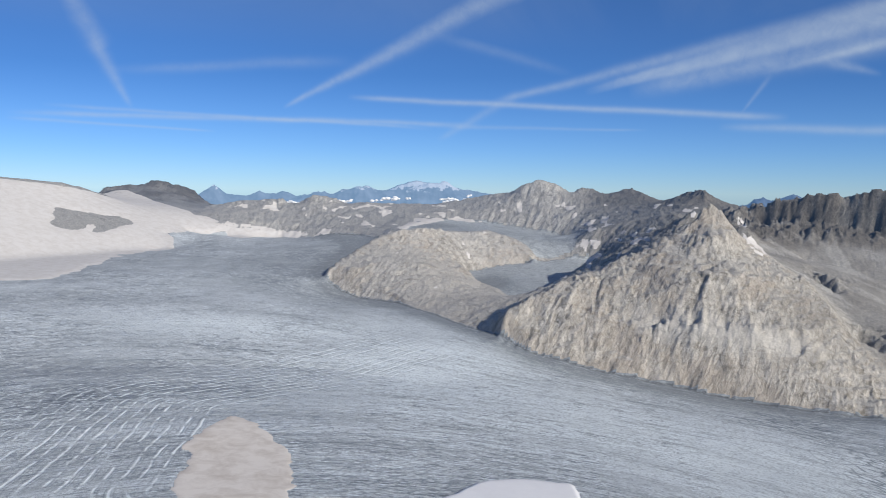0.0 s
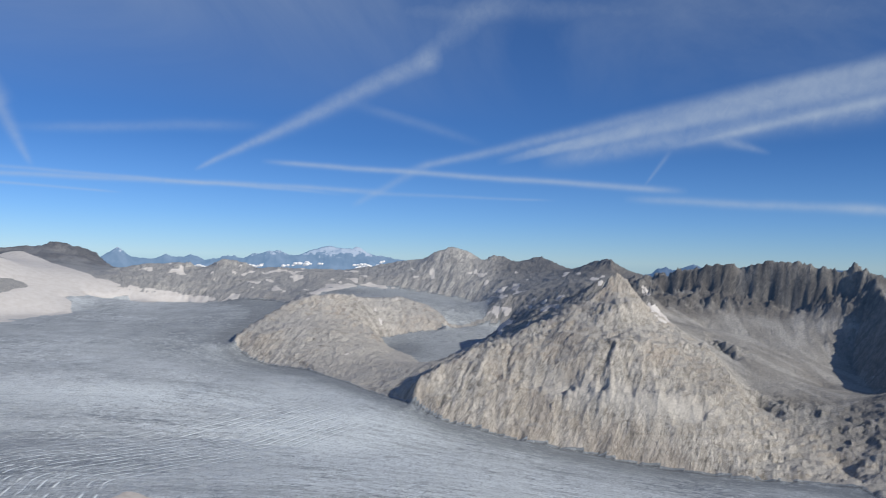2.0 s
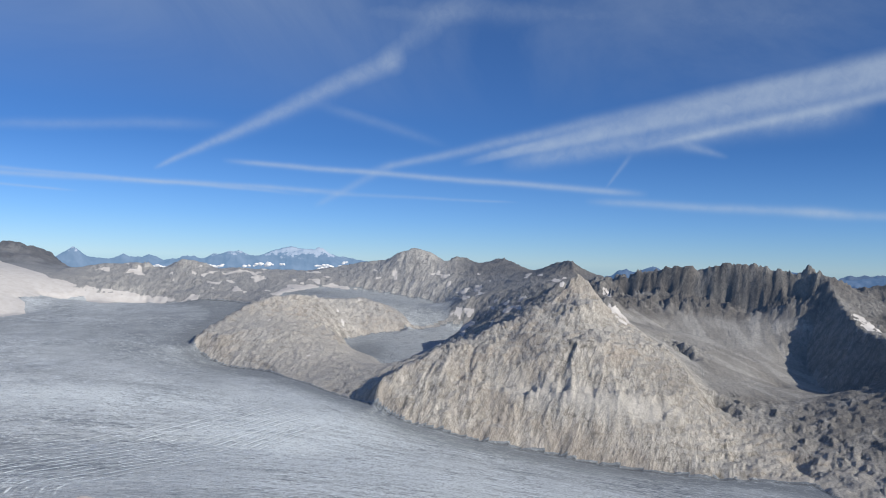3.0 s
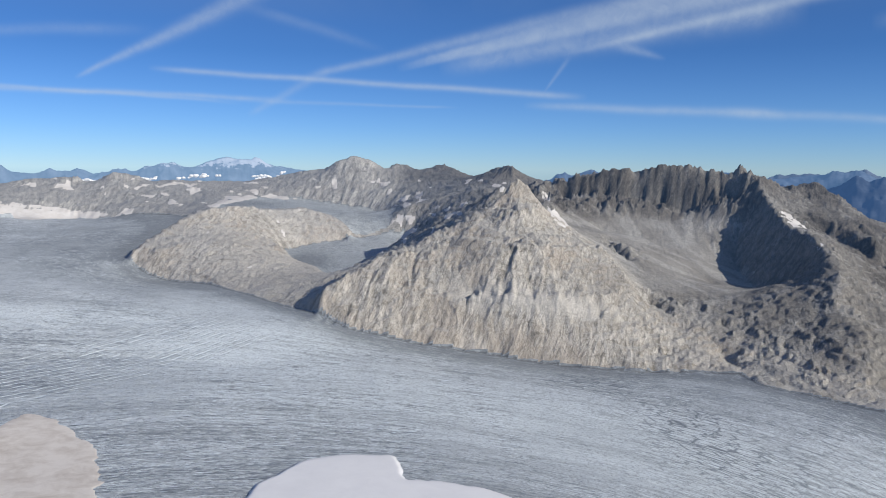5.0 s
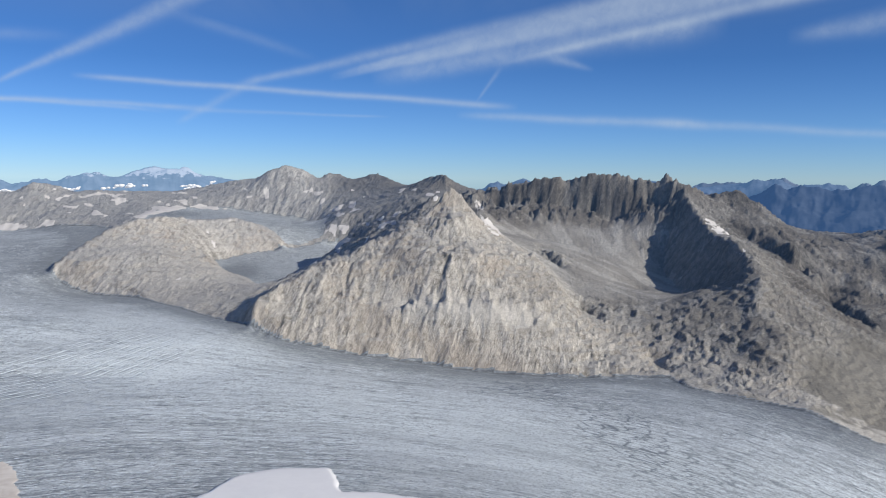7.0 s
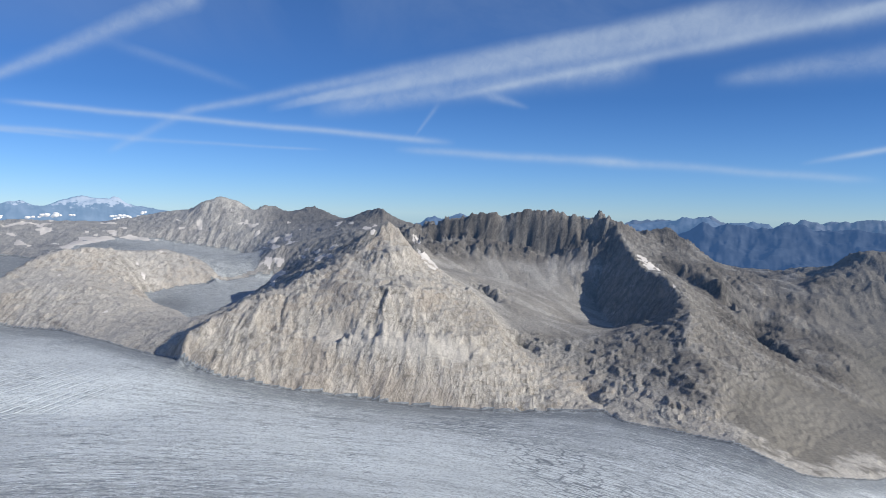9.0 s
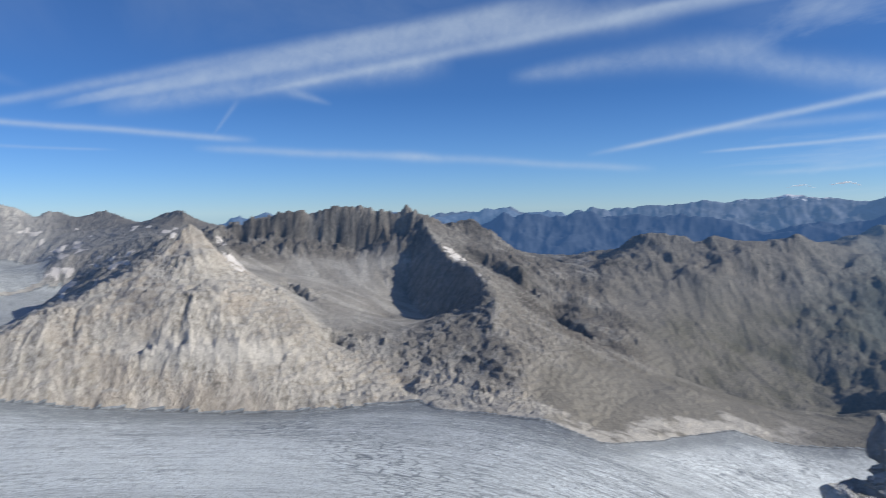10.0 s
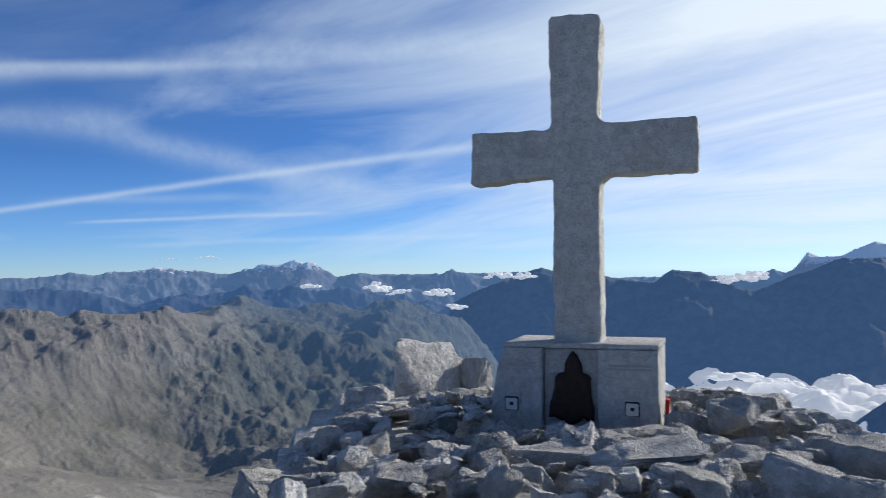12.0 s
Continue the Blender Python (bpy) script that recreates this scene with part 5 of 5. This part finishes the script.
BOULDER = stone_material("summit_granite", (0.79, 0.785, 0.76), (0.45, 0.45, 0.435), (0.18, 0.18, 0.18), 0.11)
CROSS_STONE = stone_material("hewn_granite", (0.70, 0.70, 0.66), (0.50, 0.50, 0.47), (0.16, 0.16, 0.16), 0.05, (0.42, 0.415, 0.38))
BASE_STONE = stone_material("sawn_granite", (0.62, 0.62, 0.605), (0.44, 0.44, 0.43), (0.15, 0.15, 0.155), 0.035, (0.38, 0.375, 0.36))
LETTER = Nodes("carved_letters").done((0.33, 0.33, 0.325), 0.9)
BRONZE_K = Nodes("dark_bronze")
BRONZE_K.b.inputs["Metallic"].default_value = 0.7
BRONZE = BRONZE_K.done(BRONZE_K.mix(BRONZE_K.noise(0.05, 5, 0.6), (0.020, 0.014, 0.012), (0.05, 0.036, 0.03)), 0.55)
PLATE_WHITE = Nodes("enamel_plate").done((0.55, 0.55, 0.54), 0.4)
PLATE_BLACK = Nodes("black_frame").done((0.02, 0.02, 0.02), 0.5)
RED = Nodes("red_paint").done((0.42, 0.02, 0.012), 0.5)
WHITE_PAINT = Nodes("white_paint").done((0.75, 0.74, 0.72), 0.5)

CROSS_AZ, CROSS_R, TURN = -87.66, 7.0, -10.0
FOOT = at(CROSS_AZ, -10.2, CROSS_R)
# the frame of the cross: x along its arms, y away from the viewer, z up
CROSS_M = pose(FOOT.x, FOOT.y, -0.03, 0, 0.6, CROSS_AZ + TURN)


def hewn(outline, y0, y1, rough, seed, round_edge=0.02):
    """A slab cut to an outline (x, z), with worn edges and a rough cut."""
    pts = []
    for (x1, z1), (x2, z2) in zip(outline, outline[1:] + outline[:1]):
        n = max(1, int(math.hypot(x2 - x1, z2 - z1) / 0.035))
        pts += [(x1 + (x2 - x1) * i / n, z1 + (z2 - z1) * i / n) for i in range(n)]
    cx, cz = sum(p[0] for p in pts) / len(pts), sum(p[1] for p in pts) / len(pts)
    rings = []
    bm = bmesh.new()
    for y, inset in ((y0, round_edge), (y0 + round_edge * 0.5, round_edge * 0.25), (y0 + round_edge, 0), ((y0 + y1) / 2, 0.004),
                     (y1 - round_edge, 0), (y1, round_edge)):
        ring = []
        for i, (x, z) in enumerate(pts):
            (xa, za), (xb, zb) = pts[i - 1], pts[(i + 1) % len(pts)]
            t = Vector((xb - xa, 0, zb - za)).normalized()
            nx, nz = -t.z, t.x
            d = inset + rough * (noise.noise(Vector((x * 7, y * 5 + seed, z * 7))) + 0.7 * noise.noise(Vector((x * 23, y * 9, z * 23 + seed))))
            ring.append(bm.verts.new((x + nx * d, y + 0.3 * rough * noise.noise(Vector((x * 9, seed, z * 9))), z + nz * d)))
        rings.append(ring)
    for a, b in zip(rings, rings[1:]):
        for i in range(len(pts)):
            j = (i + 1) % len(pts)
            bm.faces.new((a[i], a[j], b[j], b[i])).smooth = True
    bm.faces.new(rings[0][::-1])
    bm.faces.new(rings[-1])
    bmesh.ops.recalc_face_normals(bm, faces=bm.faces)
    return bm


def fillet(cx, cz, r, a0, a1, n=6):
    return [(cx + r * math.cos(radians(a0 + (a1 - a0) * i / n)), cz + r * math.sin(radians(a0 + (a1 - a0) * i / n))) for i in range(n + 1)]


def build_cross():
    thing = new("summit_cross")
    thing.matrix_world = CROSS_M
    tagged(thing, "tall rough-hewn grey granite cross on its plinth", "cross")
    f = 0.10
    # counter-clockwise from the foot, seen from the front
    outline = ([(-0.215, 0.98), (0.19, 0.98)] + fillet(0.185 + f, 2.415 - f, f, 180, 90)
               + [(0.975, 2.425), (0.99, 2.445), (0.99, 2.845), (0.97, 2.87)] + fillet(0.175 + f, 2.86 + f, f, 270, 180)
               + [(0.215, 3.735), (0.20, 3.785), (0.14, 3.80), (-0.21, 3.82), (-0.235, 3.78)] + fillet(-0.215 - f * 0.8, 2.83 + f * 0.8, f * 0.8, 0, -90)
               + [(-0.93, 2.845), (-0.94, 2.825), (-0.95, 2.40), (-0.925, 2.375)] + fillet(-0.205 - f * 0.6, 2.425 - f * 0.6, f * 0.6, 90, 0))
    part("cross_body", hewn(outline, -0.14, 0.14, 0.010, 3.0), CROSS_STONE, thing)
    return thing


def slab(x0, x1, y0, y1, z0, z1, bevel=0.006):
    bm = bmesh.new()
    bmesh.ops.create_cube(bm, size=1)
    bmesh.ops.scale(bm, vec=(x1 - x0, y1 - y0, z1 - z0), verts=bm.verts)
    bmesh.ops.translate(bm, vec=((x0 + x1) / 2, (y0 + y1) / 2, (z0 + z1) / 2), verts=bm.verts)
    if bevel:
        bmesh.ops.bevel(bm, geom=list(bm.edges), offset=bevel, segments=2, affect="EDGES")
    return bm


def build_plinth():
    thing = new("cross_plinth")
    thing.matrix_world = CROSS_M
    tagged(thing, "grey granite plinth with a dark bronze relief", "plinth")
    front = -0.34
    left = [(-0.74, 0.0), (-0.275, 0.0), (-0.275, 0.97), (-0.60, 0.97), (-0.665, 0.80), (-0.72, 0.45)]
    right = [(0.185, 0.0), (0.665, 0.0), (0.665, 0.97), (0.185, 0.97)]
    middle = [(-0.27, 0.0), (0.18, 0.0), (0.18, 0.966), (-0.27, 0.966)]
    part("side_block", hewn(left, front, 0.40, 0.003, 1.0, 0.012), BASE_STONE, thing)
    part("side_block", hewn(right, front, 0.40, 0.003, 5.0, 0.012), BASE_STONE, thing)
    part("middle_block", hewn(middle, front + 0.06, 0.38, 0.003, 9.0, 0.012), BASE_STONE, thing, "recessed granite middle block")
    part("cap_slab", hewn([(-0.615, 0.973), (0.67, 0.973), (0.67, 1.015), (-0.60, 1.015)], front + 0.02, 0.41, 0.003, 2.0, 0.008), BASE_STONE, thing, "thin pale capping slab")
    # the relief: a plain dark standing shape
    shape = [(-0.225, 0.40), (-0.17, 0.405), (-0.11, 0.37), (-0.04, 0.345), (0.03, 0.37), (0.07, 0.41), (0.10, 0.375), (0.155, 0.385), (0.15, 0.50), (0.13, 0.60), (0.125, 0.735), (0.10, 0.76), (0.06, 0.775),
             (0.05, 0.85), (0.02, 0.915), (-0.02, 0.955), (-0.06, 0.915), (-0.085, 0.85), (-0.095, 0.775), (-0.14, 0.765), (-0.165, 0.735), (-0.17, 0.64), (-0.21, 0.53)]
    part("relief", hewn(shape, front - 0.02, front + 0.07, 0.008, 6.0, 0.03), BRONZE, thing, "plain dark bronze relief shape")
    # illegible inscriptions, as bars
    for x0, x1, z in ((-0.58, -0.33, 0.845), (-0.57, -0.33, 0.815), (0.27, 0.62, 0.845), (0.26, 0.62, 0.815)):
        part("inscription", slab(x0, x1, front - 0.003, front + 0.01, z - 0.008, z + 0.008, 0), LETTER, thing, "faded carved line of lettering")
    for x in (-0.535, 0.46):
        frame_ob = part("plate_frame", slab(x - 0.058, x + 0.058, front - 0.014, front + 0.01, 0.445, 0.56), PLATE_BLACK, thing, "small black plate frame")
        part("plate", slab(x - 0.050, x + 0.050, front - 0.020, front, 0.450, 0.548, 0.004), PLATE_WHITE, frame_ob, "small white enamel plate")
        part("emblem", slab(x - 0.018, x + 0.022, front - 0.023, front, 0.485, 0.52, 0.004), PLATE_BLACK, frame_ob, "small dark emblem")
    return thing


build_cross()
build_plinth()

# a red and white trail marker board leaning on the plinth
marker = new("trail_marker")
marker.matrix_world = CROSS_M @ pose(0.70, -0.20, 0.18, 0, 4, 0)
tagged(marker, "small red and white board beside the plinth", "marker board")
part("red_half", slab(-0.016, 0.016, -0.08, 0.02, 0.12, 0.40, 0.004), RED, marker)
part("white_half", slab(-0.016, 0.016, 0.021, 0.09, 0.08, 0.34, 0.004), WHITE_PAINT, marker)


# ---- boulders ----
def boulder_mesh(number, flat):
    """An angular frost-broken block."""
    rng = random.Random(100 + number)
    bm = bmesh.new()
    for _ in range(16):
        v = Vector((rng.uniform(-1, 1), rng.uniform(-1, 1), rng.uniform(-1, 1)))
        m = max(abs(c) for c in v)
        v = v / m * rng.uniform(0.82, 1.0)
        bm.verts.new((v.x * 0.5, v.y * 0.36, v.z * (0.17 if flat else 0.32)))
    hull = bmesh.ops.convex_hull(bm, input=bm.verts)
    bmesh.ops.delete(bm, geom=[g for g in set(hull["geom_interior"] + hull["geom_unused"]) if isinstance(g, bmesh.types.BMVert)], context="VERTS")
    bmesh.ops.dissolve_limit(bm, angle_limit=radians(14), verts=bm.verts, edges=bm.edges)
    bmesh.ops.bevel(bm, geom=list(bm.edges), offset=0.022, segments=2, affect="EDGES", clamp_overlap=True)
    bmesh.ops.triangulate(bm, faces=bm.faces)
    bmesh.ops.subdivide_edges(bm, edges=[e for e in bm.edges if e.calc_length() > 0.10], cuts=3, use_grid_fill=True)
    bmesh.ops.triangulate(bm, faces=bm.faces)
    for v in bm.verts:
        p = v.co * 5 + Vector((number * 7.1, 0, 0))
        v.co += v.co.normalized() * (0.055 * noise.noise(p) + 0.036 * noise.noise(p * 2.6) + 0.022 * noise.noise(p * 6))
    for f in bm.faces:
        f.smooth = True
    me = bpy.data.meshes.new("boulder")
    bm.to_mesh(me)
    bm.free()
    me.materials.append(BOULDER)
    me.set_sharp_from_angle(angle=radians(32))
    return me


BLOCKS = [boulder_mesh(i, False) for i in range(9)]
SLABS = [boulder_mesh(20 + i, True) for i in range(8)]
INV = CROSS_M.inverted()
placed = []


def ground_z(x, y):
    r, az = math.hypot(x, y), math.degrees(math.atan2(-x, y))
    return float(near_ground(np.array(az), np.array(r)))


def skyline(az):
    return float(np.interp(-az, [50, 60, 64, 67, 69, 72, 76, 80, 93, 96, 99, 102, 104.5, 107, 130],
                           [-20, -18.5, -17, -13.6, -11.4, -9.4, -8.7, -8.3, -8.5, -8.3, -8.8, -9.4, -10.8, -11.3, -11]))


def put_rock(mesh, x, y, z, scale, turn, tilt, label):
    ob = new("boulder", mesh)
    ob.matrix_world = pose(x, y, z, tilt[0], tilt[1], turn) @ Matrix.Diagonal((*scale, 1))
    tagged(ob, label, "boulder", "boulders on the summit")
    return ob


def split_block():
    """A big block with one broad broken face."""
    bm = bmesh.new()
    for x, y, z in ((-0.43, -0.30, -0.45), (-0.43, -0.26, 0.36), (-0.36, -0.10, 0.42), (-0.05, 0.10, 0.33), (0.18, 0.26, 0.30), (0.40, 0.42, 0.02), (0.44, 0.42, -0.45),
                    (-0.40, 0.45, -0.45), (-0.42, 0.40, 0.34), (0.10, 0.62, 0.25), (0.36, 0.70, -0.45), (-0.20, 0.60, 0.28), (0.02, -0.06, -0.40)):
        bm.verts.new((x, y, z))
    bmesh.ops.convex_hull(bm, input=bm.verts)
    bmesh.ops.delete(bm, geom=[v for v in bm.verts if not v.link_faces], context="VERTS")
    bmesh.ops.bevel(bm, geom=list(bm.edges), offset=0.012, segments=1, affect="EDGES", clamp_overlap=True)
    bmesh.ops.triangulate(bm, faces=bm.faces)
    for _ in range(3):
        bmesh.ops.subdivide_edges(bm, edges=[e for e in bm.edges if e.calc_length() > 0.05], cuts=1, use_grid_fill=True)
        bmesh.ops.triangulate(bm, faces=bm.faces)
    for v in bm.verts:
        q = v.co * 4
        step = noise.noise(Vector((q.x * 1.2 + q.z, q.y, q.z * 2.2)))
        v.co += v.co.normalized() * (0.05 * step + 0.03 * noise.noise(q * 2.4) + 0.014 * noise.noise(q * 6))
    for f in bm.faces:
        f.smooth = True
    me = bpy.data.meshes.new("boulder")
    bm.to_mesh(me)
    bm.free()
    me.materials.append(BOULDER)
    me.set_sharp_from_angle(angle=radians(28))
    return me


c = at(-77.3, -7.3, 9.0)
put_rock(split_block(), c.x, c.y, c.z, (1.02, 1.02, 1.0), -77.3, (0, 0), "big pale granite block with a broken sunlit face")
placed.append((c.x, c.y, 0.5))

# the rocks that stand out: yaw, height angle of the middle, distance, width, depth, height, turn, tilt
KEY = ((-72.4, -9.3, 8.4, 0.80, 0.6, 0.62, -10, 6, "grey granite block at the edge of the crest", 0),
       (-80.2, -8.0, 9.4, 0.62, 0.6, 0.95, 30, 0, "grey granite block behind the plinth", 1),
       (-65.8, -15.1, 5.2, 0.80, 0.6, 0.50, 40, 24, "tilted granite slab on the edge of the crest", 2),
       (-68.9, -14.0, 5.4, 0.42, 0.4, 0.34, 10, 12, "pale broken granite block with rusty stains", 3),
       (-74.2, -14.9, 4.7, 0.66, 0.5, 0.40, 5, 2, "flat-faced pale granite block among boulders", 4),
       (-70.6, -15.6, 4.5, 0.40, 0.4, 0.24, 30, 5, "small pale granite block among boulders", 5),
       (-81.5, -12.3, 5.6, 0.36, 0.34, 0.26, -25, -12, "small tilted granite block before the plinth", 6),
       (-85.2, -13.3, 5.3, 1.05, 0.6, 0.34, -4, -6, "long grey granite slab before the plinth", 7),
       (-82.9, -15.3, 4.4, 0.46, 0.4, 0.30, 12, 4, "square grey granite block among boulders", 8),
       (-88.3, -14.8, 4.5, 0.48, 0.4, 0.28, -12, 0, "square grey granite block among boulders", 2),
       (-92.3, -13.3, 5.0, 1.10, 0.9, 0.42, 15, -8, "broad grey granite slab before the plinth", 4),
       (-92.0, -12.0, 6.0, 0.80, 0.5, 0.34, -20, 3, "weathered granite block against the plinth", 5),
       (-95.2, -10.8, 6.6, 0.66, 0.5, 0.40, 24, 4, "rounded grey granite block beside the plinth", 1),
       (-97.0, -8.8, 7.8, 0.62, 0.4, 0.24, 4, 0, "flat granite slab on top of the pile", 11),
       (-99.2, -9.4, 7.4, 0.70, 0.5, 0.30, -8, -4, "flat granite slab on top of the pile", 12),
       (-100.4, -8.9, 7.9, 0.42, 0.4, 0.20, 0, 4, "flat granite slab on top of the pile", 13),
       (-102.4, -10.6, 6.9, 0.66, 0.5, 0.42, 30, 0, "grey granite block on the crest", 0),
       (-97.6, -13.0, 5.0, 0.72, 0.5, 0.30, -10, 4, "grey granite slab among boulders", 14),
       (-102.4, -14.3, 4.6, 0.85, 0.6, 0.44, 10, 10, "large grey granite boulder on the crest", 3),
       (-106.0, -12.6, 5.2, 0.80, 0.6, 0.50, -20, 0, "large grey granite boulder on the crest", 6))
for az, el, r, w, d, h, turn, tilt, label, which in KEY:
    p = at(az, el, r)
    mesh = BLOCKS[which] if which < 9 else SLABS[which - 9]
    dims = Vector(mesh.vertices[0].co) and [max(v.co[i] for v in mesh.vertices) - min(v.co[i] for v in mesh.vertices) for i in range(3)]
    put_rock(mesh, p.x, p.y, p.z, (0.64 * w / dims[0], 0.64 * d / dims[1], 0.70 * h / dims[2]), az + turn, (tilt * 0.4, tilt), label)
    placed.append((p.x, p.y, 0.28 * (w + d)))

rng = random.Random(7)
LABELS = ("angular grey granite boulder on the summit crest", "flat grey granite slab among summit boulders")
loose = []
for count, low, high, spread in ((55, 0.40, 0.62, 0.32), (215, 0.24, 0.40, 0.26), (900, 0.10, 0.26, 0.22)):
    done = tries = 0
    while done < count and tries < 16000:
        tries += 1
        az, r = rng.uniform(-114, -61), math.exp(rng.uniform(math.log(3.2), math.log(10.0)))
        x, y = -math.sin(radians(az)) * r, math.cos(radians(az)) * r
        s = rng.uniform(low, high)
        q = INV @ Vector((x, y, 0))
        if abs(q.x) < 0.76 + s * 0.35 and -0.36 - s * 0.35 < q.y < 0.45 + s * 0.35:
            continue
        if high > 0.26 and any((x - a) ** 2 + (y - b) ** 2 < (spread * s + c * 0.48) ** 2 for a, b, c in placed):
            continue
        is_flat = rng.random() < 0.5
        tall = s * rng.uniform(0.8, 1.25)
        half = tall * (0.17 if is_flat else 0.32)
        level = 0.06 + 0.30 * rng.random() if high < 0.55 else 0.10
        z = ground_z(x, y) + half * 0.75 + level
        top = EYE + r * math.tan(radians(skyline(az) - (2.5 if -94 < az < -80.5 and r < 7 else 0)))
        z = min(z, top - half)
        if z + half < ground_z(x, y) + 0.03:
            continue
        mesh = rng.choice(SLABS if is_flat else BLOCKS)
        scale, turn, tilt = (s, s * rng.uniform(0.8, 1.2), tall), rng.uniform(0, 360), (rng.gauss(0, 10), rng.gauss(0, 10))
        if high > 0.26:
            put_rock(mesh, x, y, z, scale, turn, tilt, LABELS[1] if is_flat else LABELS[0])
            placed.append((x, y, s * 0.8))
        else:
            loose.append((mesh, pose(x, y, z, *tilt, turn) @ Matrix.Diagonal((*scale, 1))))
        done += 1

# the small stones between them
verts, faces = [], []
for mesh, m in loose:
    base = len(verts)
    verts += [tuple(m @ v.co) for v in mesh.vertices]
    faces += [tuple(base + i for i in p.vertices) for p in mesh.polygons]
me = bpy.data.meshes.new("rubble")
me.from_pydata(verts, [], faces)
me.materials.append(BOULDER)
tagged(grid_mesh("summit_ground", RM < 42, BOULDER), "broken granite ground of the summit", "ground", kind="structure")
tagged(new("rubble", me), "small broken granite stones between the boulders", "rubble", kind="stuff")
# the flat stone underfoot
put_rock(SLABS[2], 0, 0, -0.08, (1.6, 1.6, 0.9), 20, (0, 0), "flat granite slab underfoot on the summit")
